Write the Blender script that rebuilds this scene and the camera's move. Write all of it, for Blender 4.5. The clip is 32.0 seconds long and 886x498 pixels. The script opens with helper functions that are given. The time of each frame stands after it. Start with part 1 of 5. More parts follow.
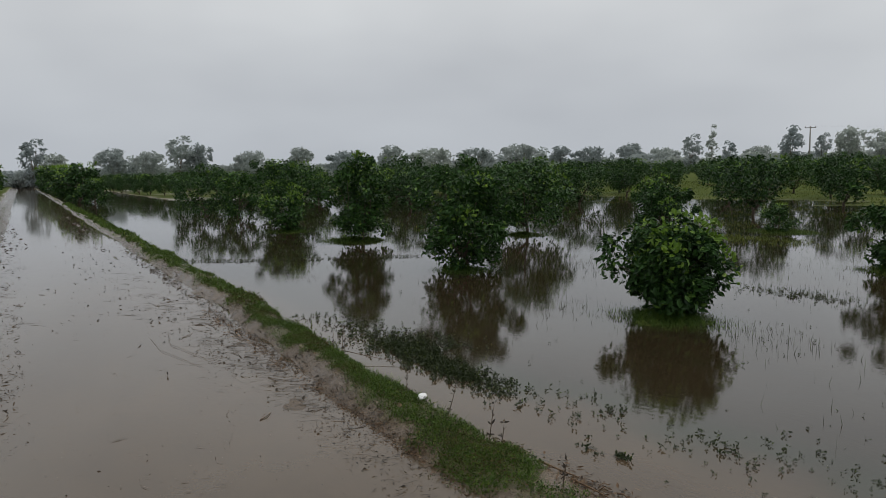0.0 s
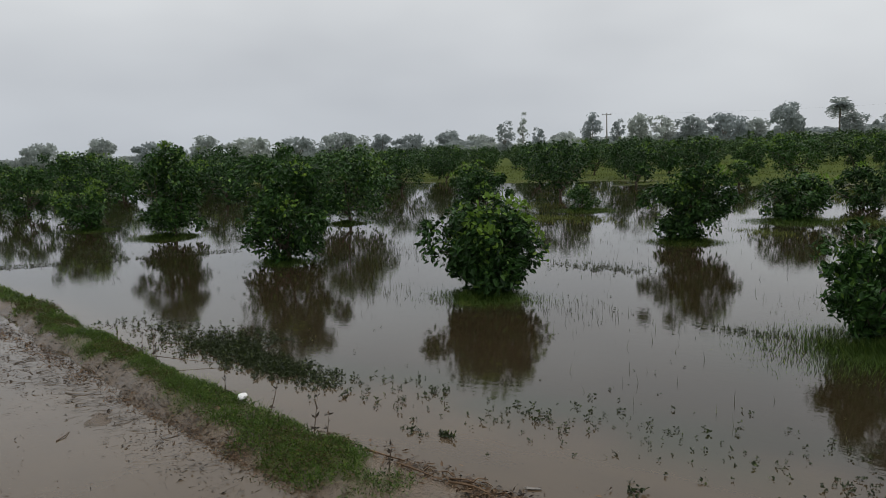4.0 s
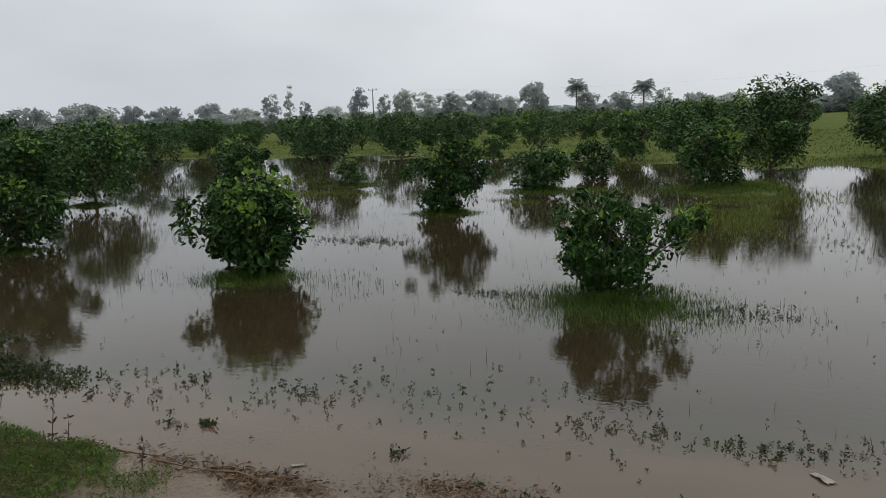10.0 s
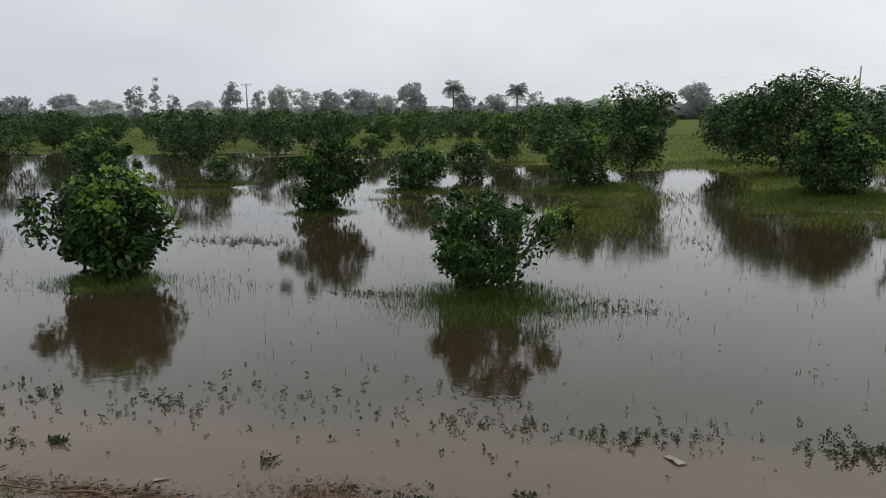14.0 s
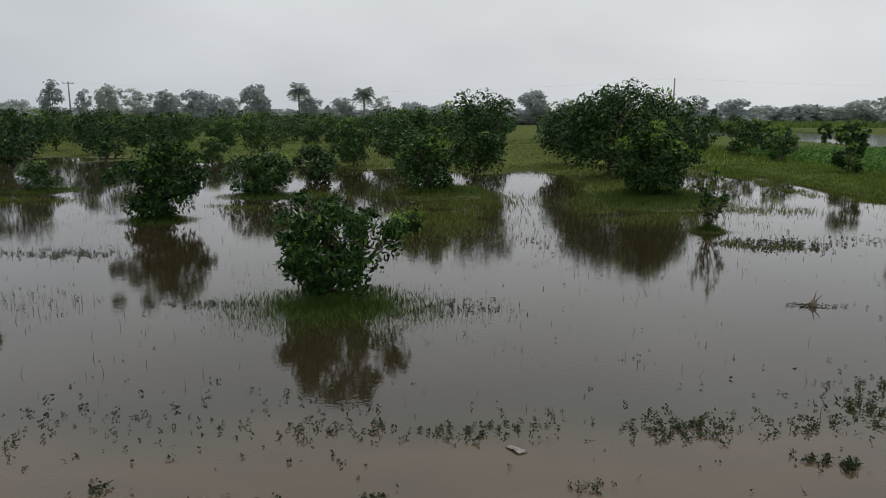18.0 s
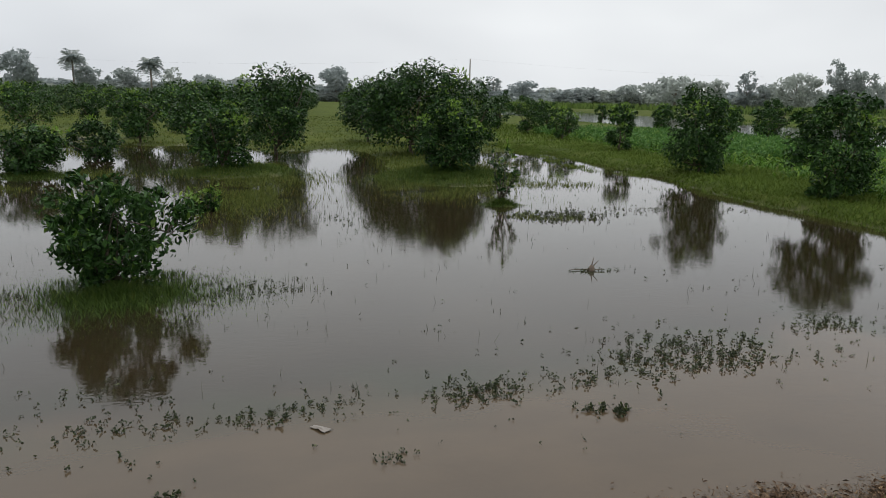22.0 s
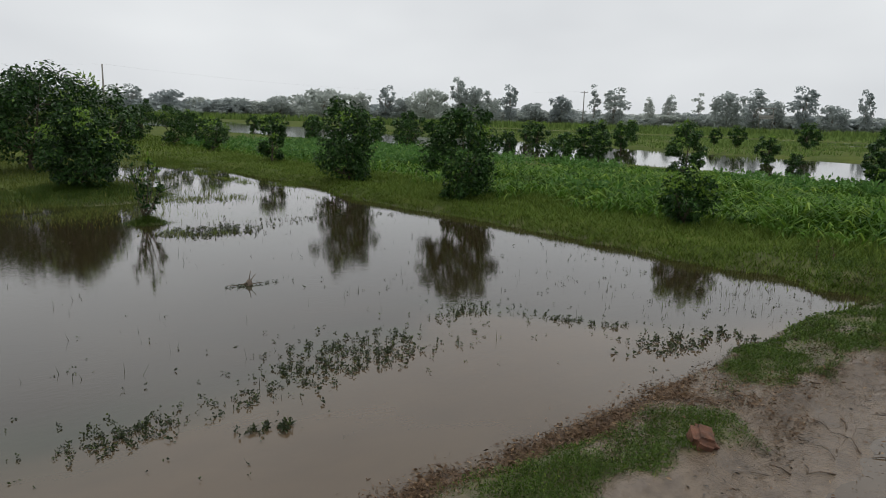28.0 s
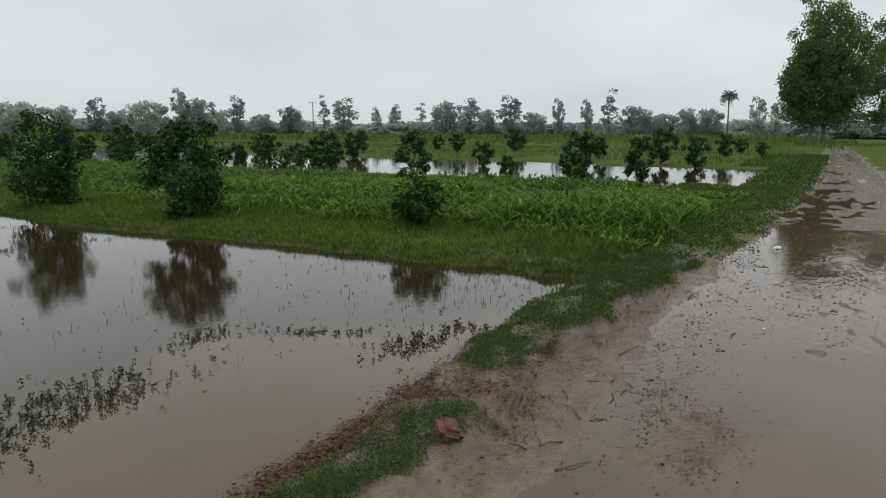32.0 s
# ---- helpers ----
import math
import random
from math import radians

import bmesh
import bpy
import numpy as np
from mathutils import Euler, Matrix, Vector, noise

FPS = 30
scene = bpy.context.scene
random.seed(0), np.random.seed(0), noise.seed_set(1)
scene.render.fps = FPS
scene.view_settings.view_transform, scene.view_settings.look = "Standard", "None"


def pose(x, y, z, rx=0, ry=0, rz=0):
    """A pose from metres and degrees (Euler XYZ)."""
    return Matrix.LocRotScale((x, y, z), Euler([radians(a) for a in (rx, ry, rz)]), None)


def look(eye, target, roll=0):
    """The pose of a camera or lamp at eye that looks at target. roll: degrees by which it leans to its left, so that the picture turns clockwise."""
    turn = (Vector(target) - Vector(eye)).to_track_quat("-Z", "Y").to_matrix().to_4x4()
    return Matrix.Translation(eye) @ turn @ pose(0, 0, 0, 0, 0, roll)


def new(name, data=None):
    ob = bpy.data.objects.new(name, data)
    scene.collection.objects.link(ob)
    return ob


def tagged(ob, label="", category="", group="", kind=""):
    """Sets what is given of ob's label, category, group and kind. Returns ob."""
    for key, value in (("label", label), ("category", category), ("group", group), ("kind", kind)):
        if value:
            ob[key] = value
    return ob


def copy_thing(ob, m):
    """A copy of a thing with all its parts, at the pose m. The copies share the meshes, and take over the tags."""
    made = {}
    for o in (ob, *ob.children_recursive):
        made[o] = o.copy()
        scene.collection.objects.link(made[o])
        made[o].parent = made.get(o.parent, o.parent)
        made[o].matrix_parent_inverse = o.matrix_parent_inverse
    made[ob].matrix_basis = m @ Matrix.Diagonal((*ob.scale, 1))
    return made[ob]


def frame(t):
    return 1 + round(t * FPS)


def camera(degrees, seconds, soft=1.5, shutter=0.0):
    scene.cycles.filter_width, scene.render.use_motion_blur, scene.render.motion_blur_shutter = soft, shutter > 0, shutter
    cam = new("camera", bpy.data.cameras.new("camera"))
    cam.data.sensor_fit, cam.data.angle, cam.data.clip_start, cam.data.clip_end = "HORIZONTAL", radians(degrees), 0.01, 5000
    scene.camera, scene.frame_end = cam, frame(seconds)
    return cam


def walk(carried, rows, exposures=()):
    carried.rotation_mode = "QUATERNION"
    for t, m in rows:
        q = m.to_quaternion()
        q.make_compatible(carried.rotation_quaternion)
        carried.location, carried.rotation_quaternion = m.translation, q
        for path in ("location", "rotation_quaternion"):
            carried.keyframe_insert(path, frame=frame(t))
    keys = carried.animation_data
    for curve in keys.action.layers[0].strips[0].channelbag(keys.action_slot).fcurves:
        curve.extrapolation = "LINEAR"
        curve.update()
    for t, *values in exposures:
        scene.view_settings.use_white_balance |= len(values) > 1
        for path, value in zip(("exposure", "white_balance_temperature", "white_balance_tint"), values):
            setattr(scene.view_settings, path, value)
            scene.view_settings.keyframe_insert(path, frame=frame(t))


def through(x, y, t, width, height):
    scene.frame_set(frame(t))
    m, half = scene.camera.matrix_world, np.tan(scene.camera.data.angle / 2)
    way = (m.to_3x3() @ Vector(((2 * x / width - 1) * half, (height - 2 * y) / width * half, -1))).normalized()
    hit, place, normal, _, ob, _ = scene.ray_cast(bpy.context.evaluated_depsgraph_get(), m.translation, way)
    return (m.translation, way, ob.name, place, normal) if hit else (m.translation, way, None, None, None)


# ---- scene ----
cam = camera(64.93, 32.0, 0.8)
# seconds, x, y, z, pitch, roll, yaw: a person standing on the track and turning
ROWS = [
    (0.0, -0.001, 0.002, 1.613, -6.39, -1.23, 59.00),
    (0.5, -0.002, 0.017, 1.608, -6.82, -1.02, 56.19),
    (1.0, -0.005, 0.025, 1.611, -7.10, -1.14, 53.95),
    (1.5, -0.004, 0.034, 1.612, -7.00, -1.45, 52.22),
    (2.0, 0.002, 0.043, 1.610, -7.32, -1.60, 50.33),
    (2.5, -0.000, 0.047, 1.608, -7.66, -1.96, 48.24),
    (4.5, 0.008, 0.083, 1.601, -7.82, -2.42, 43.66),
    (5.0, 0.021, 0.086, 1.602, -8.07, -2.47, 42.13),
    (5.5, 0.028, 0.090, 1.603, -8.52, -2.14, 40.36),
    (6.0, 0.033, 0.097, 1.602, -8.87, -1.77, 38.55),
    (6.5, 0.035, 0.099, 1.601, -9.36, -1.85, 36.61),
    (7.0, 0.048, 0.105, 1.600, -9.55, -1.90, 35.35),
    (7.5, 0.048, 0.113, 1.598, -10.00, -2.10, 33.51),
    (8.0, 0.051, 0.121, 1.595, -10.18, -2.12, 31.88),
    (8.5, 0.060, 0.123, 1.595, -10.39, -2.21, 30.79),
    (9.0, 0.069, 0.109, 1.600, -10.47, -1.99, 29.64),
    (9.5, 0.072, 0.124, 1.598, -10.56, -2.03, 27.82),
    (10.0, 0.077, 0.124, 1.597, -10.50, -2.03, 26.15),
    (10.5, 0.081, 0.127, 1.595, -10.71, -1.77, 24.65),
    (11.0, 0.082, 0.126, 1.597, -10.83, -1.53, 23.34),
    (11.5, 0.086, 0.131, 1.590, -11.31, -1.34, 21.99),
    (12.0, 0.096, 0.116, 1.589, -11.53, -1.15, 21.26),
    (12.5, 0.085, 0.133, 1.590, -11.65, -1.25, 20.38),
    (13.0, 0.097, 0.139, 1.593, -11.78, -1.37, 19.23),
    (13.5, 0.099, 0.144, 1.594, -11.55, -0.85, 17.29),
    (14.0, 0.103, 0.148, 1.597, -10.79, -0.63, 16.09),
    (14.5, 0.107, 0.161, 1.596, -9.17, -0.24, 14.38),
    (16.5, 0.131, 0.152, 1.590, -8.54, -0.30, 8.83),
    (17.0, 0.135, 0.140, 1.589, -9.57, -0.00, 7.64),
    (17.5, 0.139, 0.142, 1.600, -10.22, 0.33, 5.62),
    (18.0, 0.147, 0.134, 1.601, -10.53, 0.00, 3.69),
    (18.5, 0.156, 0.152, 1.593, -10.84, -0.45, 1.82),
    (19.0, 0.158, 0.149, 1.594, -11.31, -0.49, 0.03),
    (19.5, 0.163, 0.158, 1.591, -11.61, -0.03, -1.97),
    (20.0, 0.164, 0.136, 1.593, -11.91, 0.21, -3.25),
    (20.5, 0.176, 0.160, 1.591, -12.11, 0.71, -5.72),
    (21.0, 0.181, 0.155, 1.592, -12.29, 0.89, -7.26),
    (21.5, 0.189, 0.154, 1.594, -12.18, 1.22, -10.26),
    (22.0, 0.192, 0.156, 1.592, -12.20, 1.22, -12.40),
    (22.5, 0.199, 0.157, 1.590, -12.67, 1.16, -14.49),
    (23.0, 0.208, 0.137, 1.596, -12.19, 0.33, -16.30),
    (23.5, 0.221, 0.166, 1.589, -12.42, 0.88, -19.83),
    (24.0, 0.230, 0.166, 1.593, -12.68, 0.79, -21.64),
    (24.5, 0.233, 0.170, 1.592, -12.62, 0.55, -23.99),
    (26.5, 0.277, 0.187, 1.592, -11.20, 0.02, -30.62),
    (27.0, 0.292, 0.190, 1.594, -10.90, 0.72, -34.20),
    (27.5, 0.299, 0.200, 1.588, -10.77, 1.98, -38.20),
    (28.0, 0.301, 0.199, 1.590, -10.65, 1.68, -40.00),
    (28.5, 0.314, 0.201, 1.590, -10.41, 2.12, -42.65),
    (29.0, 0.327, 0.189, 1.589, -10.13, 1.63, -45.03),
    (29.5, 0.340, 0.199, 1.590, -10.53, 2.23, -50.26),
    (30.0, 0.348, 0.201, 1.589, -10.20, 1.86, -51.82),
    (30.5, 0.328, 0.190, 1.588, -9.59, 1.31, -54.60),
    (31.0, 0.361, 0.209, 1.585, -9.66, 0.67, -56.66),
    (31.5, 0.379, 0.220, 1.582, -9.70, 0.58, -59.04),
    (32.0, 0.389, 0.223, 1.582, -9.46, 0.26, -61.27),
]
walk(cam, [(t, pose(x, y, z, 90 + pitch, 0, yaw) @ pose(0, 0, 0, 0, 0, roll)) for t, x, y, z, pitch, roll, yaw in ROWS],
     [(0.0, -0.28), (2.5, -0.22), (5.0, -0.12), (8.0, -0.04), (10.0, 0.03), (13.0, 0.1), (14.5, 0.04), (16.5, -0.22), (17.5, -0.2), (19.0, -0.1), (20.0, 0.02), (22.0, 0.08), (24.0, 0.1), (27.0, -0.05), (29.0, -0.02), (32.0, -0.12)])

# ---- sky: even grey overcast, with a wide, weak sun behind it ----
world = bpy.data.worlds.new("overcast_sky")
scene.world = world
world.use_nodes = True
wn, wl = world.node_tree.nodes, world.node_tree.links
wn.clear()
sky = wn.new("ShaderNodeTexSky")
sky.sky_type, sky.sun_disc = "NISHITA", False
sky.sun_elevation, sky.sun_rotation = radians(55), radians(20)
sky.air_density, sky.dust_density, sky.ozone_density = 1.0, 3.0, 1.0
grey = wn.new("ShaderNodeHueSaturation")
grey.inputs["Saturation"].default_value = 0.0
veil = wn.new("ShaderNodeMix")
veil.data_type = "RGBA"
veil.inputs["Factor"].default_value = 0.93
cloud = wn.new("ShaderNodeTexNoise")
cloud.inputs["Scale"].default_value, cloud.inputs["Detail"].default_value, cloud.inputs["Roughness"].default_value = 2.2, 3.0, 0.5
ramp = wn.new("ShaderNodeValToRGB")
ramp.color_ramp.elements[0].position, ramp.color_ramp.elements[0].color = 0.3, (0.708, 0.732, 0.758, 1)
ramp.color_ramp.elements[1].position, ramp.color_ramp.elements[1].color = 0.72, (0.885, 0.91, 0.925, 1)
coord = wn.new("ShaderNodeTexCoord")
squash = wn.new("ShaderNodeMapping")
squash.inputs["Scale"].default_value = (1.0, 1.0, 2.6)
back = wn.new("ShaderNodeBackground")
wout = wn.new("ShaderNodeOutputWorld")
wl.new(coord.outputs["Generated"], squash.inputs["Vector"])
wl.new(squash.outputs["Vector"], cloud.inputs["Vector"])
wl.new(cloud.outputs["Fac"], ramp.inputs["Fac"])
wl.new(sky.outputs["Color"], grey.inputs["Color"])
wl.new(grey.outputs["Color"], veil.inputs["A"])
lift = wn.new("ShaderNodeMix")
lift.data_type, lift.blend_type = "RGBA", "MULTIPLY"
lift.inputs["Factor"].default_value, lift.inputs["B"].default_value = 1.0, (10, 10, 10, 1)
wl.new(ramp.outputs["Color"], lift.inputs["A"])
wl.new(lift.outputs["Result"], veil.inputs["B"])
split = wn.new("ShaderNodeSeparateXYZ")
wl.new(coord.outputs["Generated"], split.inputs["Vector"])
west = wn.new("ShaderNodeMapRange")
west.interpolation_type = "SMOOTHSTEP"
for key, value in (("From Min", 0.25), ("From Max", -0.95), ("To Min", 0.12), ("To Max", 1.0)):
    west.inputs[key].default_value = value
low = wn.new("ShaderNodeMapRange")
low.interpolation_type = "SMOOTHSTEP"
for key, value in (("From Min", 0.34), ("From Max", 0.0), ("To Min", 0.0), ("To Max", 1.0)):
    low.inputs[key].default_value = value
both = wn.new("ShaderNodeMath")
both.operation = "MULTIPLY"
heavy = wn.new("ShaderNodeMix")
heavy.data_type, heavy.blend_type = "RGBA", "MULTIPLY"
heavy.inputs["B"].default_value = (0.72, 0.745, 0.79, 1)
wl.new(split.outputs["X"], west.inputs["Value"])
wl.new(split.outputs["Z"], low.inputs["Value"])
wl.new(west.outputs["Result"], both.inputs[0])
wl.new(low.outputs["Result"], both.inputs[1])
wl.new(both.outputs["Value"], heavy.inputs["Factor"])
wl.new(veil.outputs["Result"], heavy.inputs["A"])
wl.new(heavy.outputs["Result"], back.inputs["Color"])
wl.new(back.outputs["Background"], wout.inputs["Surface"])
# an overcast sky grows brighter towards the zenith
zenith = wn.new("ShaderNodeMapRange")
zenith.interpolation_type = "SMOOTHSTEP"
for key, value in (("From Min", 0.42), ("From Max", 1.0), ("To Min", 0.1), ("To Max", 0.21)):
    zenith.inputs[key].default_value = value
wl.new(split.outputs["Z"], zenith.inputs["Value"])
wl.new(zenith.outputs["Result"], back.inputs["Strength"])
sun = new("sun", bpy.data.lights.new("sun", "SUN"))
sun.data.energy, sun.data.angle, sun.data.color = 0.5, radians(40), (1.0, 0.98, 0.95)
sun.matrix_world = look((0, 0, 40), (-8, -22, 0))


# ---- materials ----
def mat(name, rough=0.6, spec=0.5, ior=1.45):
    m = bpy.data.materials.new(name)
    m.use_nodes = True
    b = m.node_tree.nodes["Principled BSDF"]
    b.inputs["Roughness"].default_value = rough
    b.inputs["Specular IOR Level"].default_value = spec
    b.inputs["IOR"].default_value = ior
    return m, m.node_tree.nodes, m.node_tree.links, b


def noise_node(nodes, links, scale, detail=4.0, rough=0.55, stretch=None, coords="Object"):
    n = nodes.new("ShaderNodeTexNoise")
    n.inputs["Scale"].default_value, n.inputs["Detail"].default_value, n.inputs["Roughness"].default_value = scale, detail, rough
    tc = nodes.new("ShaderNodeTexCoord")
    if stretch:
        mp = nodes.new("ShaderNodeMapping")
        mp.inputs["Scale"].default_value = stretch
        links.new(tc.outputs[coords], mp.inputs["Vector"])
        links.new(mp.outputs["Vector"], n.inputs["Vector"])
    else:
        links.new(tc.outputs[coords], n.inputs["Vector"])
    return n


def ramp_node(nodes, links, source, stops):
    r = nodes.new("ShaderNodeValToRGB")
    e = r.color_ramp.elements
    while len(e) < len(stops):
        e.new(0.5)
    for k, (p, c) in enumerate(stops):
        e[k].position = p
        e[k].color = (*c, 1) if len(c) == 3 else c
    links.new(source, r.inputs["Fac"])
    return r


def bump_node(nodes, links, source, bsdf, strength, distance):
    b = nodes.new("ShaderNodeBump")
    b.inputs["Strength"].default_value, b.inputs["Distance"].default_value = strength, distance
    links.new(source, b.inputs["Height"])
    links.new(b.outputs["Normal"], bsdf.inputs["Normal"])
    return b


def mix_node(nodes, links, factor, a, b):
    m = nodes.new("ShaderNodeMix")
    m.data_type = "RGBA"
    for key, value in (("Factor", factor), ("A", a), ("B", b)):
        if isinstance(value, (int, float)):
            m.inputs[key].default_value = value
        elif isinstance(value, tuple):
            m.inputs[key].default_value = (*value, 1)
        else:
            links.new(value, m.inputs[key])
    return m.outputs["Result"]


def leaf_material(name, dark, mid, light, rough=0.5, through=0.3, edge=0.86, spec=0.3):
    """Leaves that differ one by one, a little light coming through each."""
    m, n, l, b = mat(name, rough, spec)
    geo = n.new("ShaderNodeNewGeometry")
    info = n.new("ShaderNodeObjectInfo")
    r = ramp_node(n, l, geo.outputs["Random Per Island"], [(0.0, dark), (edge * 0.6, mid), (edge, mid), (1.0, light)])
    shade = ramp_node(n, l, info.outputs["Random"], [(0.0, (0.78, 0.8, 0.8)), (1.0, (1.12, 1.1, 1.0))])
    mul = n.new("ShaderNodeMix")
    mul.data_type, mul.blend_type = "RGBA", "MULTIPLY"
    mul.inputs["Factor"].default_value = 1.0
    l.new(r.outputs["Color"], mul.inputs["A"])
    l.new(shade.outputs["Color"], mul.inputs["B"])
    l.new(mul.outputs["Result"], b.inputs["Base Color"])
    tr = n.new("ShaderNodeBsdfTranslucent")
    l.new(mul.outputs["Result"], tr.inputs["Color"])
    mx = n.new("ShaderNodeMixShader")
    mx.inputs["Fac"].default_value = through
    l.new(b.outputs["BSDF"], mx.inputs[1])
    l.new(tr.outputs["BSDF"], mx.inputs[2])
    l.new(mx.outputs["Shader"], n["Material Output"].inputs["Surface"])
    return m


def plain_material(name, a, b_, scale, rough=0.7, bump=0.3, spec=0.4):
    m, n, l, b = mat(name, rough, spec)
    t = noise_node(n, l, scale, 5)
    r = ramp_node(n, l, t.outputs["Fac"], [(0.3, a), (0.7, b_)])
    l.new(r.outputs["Color"], b.inputs["Base Color"])
    bump_node(n, l, t.outputs["Fac"], b, bump, 0.01)
    return m


def ground_material():
    m, n, l, b = mat("wet_earth_and_grass", 0.5)
    big = noise_node(n, l, 0.55, 4)
    mid = noise_node(n, l, 7.0, 6, 0.6)
    fine = noise_node(n, l, 60.0, 4, 0.65)
    mud = ramp_node(n, l, mid.outputs["Fac"], [(0.25, (0.05, 0.034, 0.021)), (0.5, (0.096, 0.068, 0.044)), (0.75, (0.124, 0.09, 0.059))])
    grass_a = ramp_node(n, l, mid.outputs["Fac"], [(0.3, (0.044, 0.062, 0.015)), (0.7, (0.086, 0.107, 0.028))])
    grass_b = ramp_node(n, l, big.outputs["Fac"], [(0.35, (0.75, 0.8, 0.8)), (0.7, (1.2, 1.1, 0.9))])
    mul = n.new("ShaderNodeMix")
    mul.data_type, mul.blend_type = "RGBA", "MULTIPLY"
    mul.inputs["Factor"].default_value = 1.0
    l.new(grass_a.outputs["Color"], mul.inputs["A"])
    l.new(grass_b.outputs["Color"], mul.inputs["B"])
    at = n.new("ShaderNodeAttribute")
    at.attribute_name = "grass"
    col = mix_node(n, l, at.outputs["Fac"], mud.outputs["Color"], mul.outputs["Result"])
    l.new(col, b.inputs["Base Color"])
    wet = ramp_node(n, l, mid.outputs["Fac"], [(0.35, (0.05, 0.05, 0.05)), (0.65, (0.18, 0.18, 0.18))])
    l.new(mix_node(n, l, at.outputs["Fac"], wet.outputs["Color"], (0.85, 0.85, 0.85)), b.inputs["Roughness"])
    l.new(mix_node(n, l, at.outputs["Fac"], (0.5, 0.5, 0.5), (0.03, 0.03, 0.03)), b.inputs["Specular IOR Level"])
    add = n.new("ShaderNodeMath")
    add.operation = "ADD"
    l.new(mid.outputs["Fac"], add.inputs[0])
    l.new(fine.outputs["Fac"], add.inputs[1])
    bump_node(n, l, add.outputs["Value"], b, 0.36, 0.025)
    return m


def water_material():
    """Silty flood water: brown and hardly clear, smooth but for fine raindrop ripples, eased away from the camera."""
    m, n, l, b = mat("silty_flood_water", 0.05, 0.5, 1.5)
    big = noise_node(n, l, 0.22, 4, 0.55)
    mid = noise_node(n, l, 1.6, 4, 0.55, (1.0, 1.8, 1.0))
    deep = ramp_node(n, l, big.outputs["Fac"], [(0.35, (0.017, 0.0118, 0.0056)), (0.65, (0.025, 0.0185, 0.01))])
    shallow = ramp_node(n, l, big.outputs["Fac"], [(0.35, (0.06, 0.042, 0.0245)), (0.65, (0.082, 0.0585, 0.036))])
    at = n.new("ShaderNodeAttribute")
    at.attribute_name = "shoal"
    c1 = mix_node(n, l, at.outputs["Fac"], deep.outputs["Color"], shallow.outputs["Color"])
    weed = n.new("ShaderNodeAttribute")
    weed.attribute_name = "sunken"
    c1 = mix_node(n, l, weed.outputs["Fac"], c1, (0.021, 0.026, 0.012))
    c2 = ramp_node(n, l, mid.outputs["Fac"], [(0.3, (0.9, 0.9, 0.92)), (0.7, (1.08, 1.06, 1.04))])
    mul = n.new("ShaderNodeMix")
    mul.data_type, mul.blend_type = "RGBA", "MULTIPLY"
    mul.inputs["Factor"].default_value = 1.0
    l.new(c1, mul.inputs["A"])
    l.new(c2.outputs["Color"], mul.inputs["B"])
    l.new(mul.outputs["Result"], b.inputs["Base Color"])
    rip = noise_node(n, l, 13.0, 3, 0.55, (0.75, 1.6, 1.0))
    drops = n.new("ShaderNodeTexVoronoi")
    drops.inputs["Scale"].default_value = 5.0
    tc = n.new("ShaderNodeTexCoord")
    l.new(tc.outputs["Object"], drops.inputs["Vector"])
    ring = n.new("ShaderNodeMath")
    ring.operation = "SINE"
    fast = n.new("ShaderNodeMath")
    fast.operation = "MULTIPLY"
    fast.inputs[1].default_value = 34.0
    l.new(drops.outputs["Distance"], fast.inputs[0])
    l.new(fast.outputs["Value"], ring.inputs[0])
    soft = n.new("ShaderNodeMath")
    soft.operation = "MULTIPLY_ADD"
    soft.inputs[1].default_value = 0.05
    l.new(ring.outputs["Value"], soft.inputs[0])
    l.new(rip.outputs["Fac"], soft.inputs[2])
    run = noise_node(n, l, 7.0, 3, 0.55, (0.55, 2.6, 1.0))
    flow = n.new("ShaderNodeAttribute")
    flow.attribute_name = "flow"
    gain = n.new("ShaderNodeMath")
    gain.operation = "MULTIPLY"
    l.new(run.outputs["Fac"], gain.inputs[0])
    l.new(flow.outputs["Fac"], gain.inputs[1])
    total = n.new("ShaderNodeMath")
    total.operation = "MULTIPLY_ADD"
    total.inputs[1].default_value = 22.0
    l.new(gain.outputs["Value"], total.inputs[0])
    l.new(soft.outputs["Value"], total.inputs[2])
    near_ripple = n.new("ShaderNodeAttribute")
    near_ripple.attribute_name = "near_ripple"
    rough = n.new("ShaderNodeMath")
    rough.operation = "MULTIPLY"
    l.new(total.outputs["Value"], rough.inputs[0])
    l.new(near_ripple.outputs["Fac"], rough.inputs[1])
    bump_node(n, l, rough.outputs["Value"], b, 0.055, 0.012)
    return m


GROUND, WATER = ground_material(), water_material()
CITRUS = leaf_material("citrus_leaf", (0.006, 0.021, 0.005), (0.029, 0.073, 0.0145), (0.12, 0.205, 0.036), 0.42, 0.08, 0.9, 0.2)
# the citrus green again, lifted a little to paint in aerial haze
CITRUS_HAZED = leaf_material("hazed_far_citrus_leaf", (0.02, 0.042, 0.016), (0.04, 0.078, 0.026), (0.1, 0.15, 0.045), 0.5, 0.1, 0.8, 0.2)
FIELD_GREEN = leaf_material("field_crop_leaf", (0.075, 0.12, 0.036), (0.115, 0.17, 0.05), (0.16, 0.215, 0.07), 0.8, 0.25, 0.86, 0.05)
CITRUS_YOUNG = leaf_material("young_citrus_leaf", (0.078, 0.148, 0.0195), (0.133, 0.226, 0.0312), (0.218, 0.312, 0.0468), 0.42, 0.35)
# distance haze put into the base colour: far paler than real foliage
HAZED_LEAF = leaf_material("hazed_tree_line_leaf", (0.35, 0.385, 0.39), (0.37, 0.405, 0.405), (0.39, 0.42, 0.415), 1.0, 0.8)
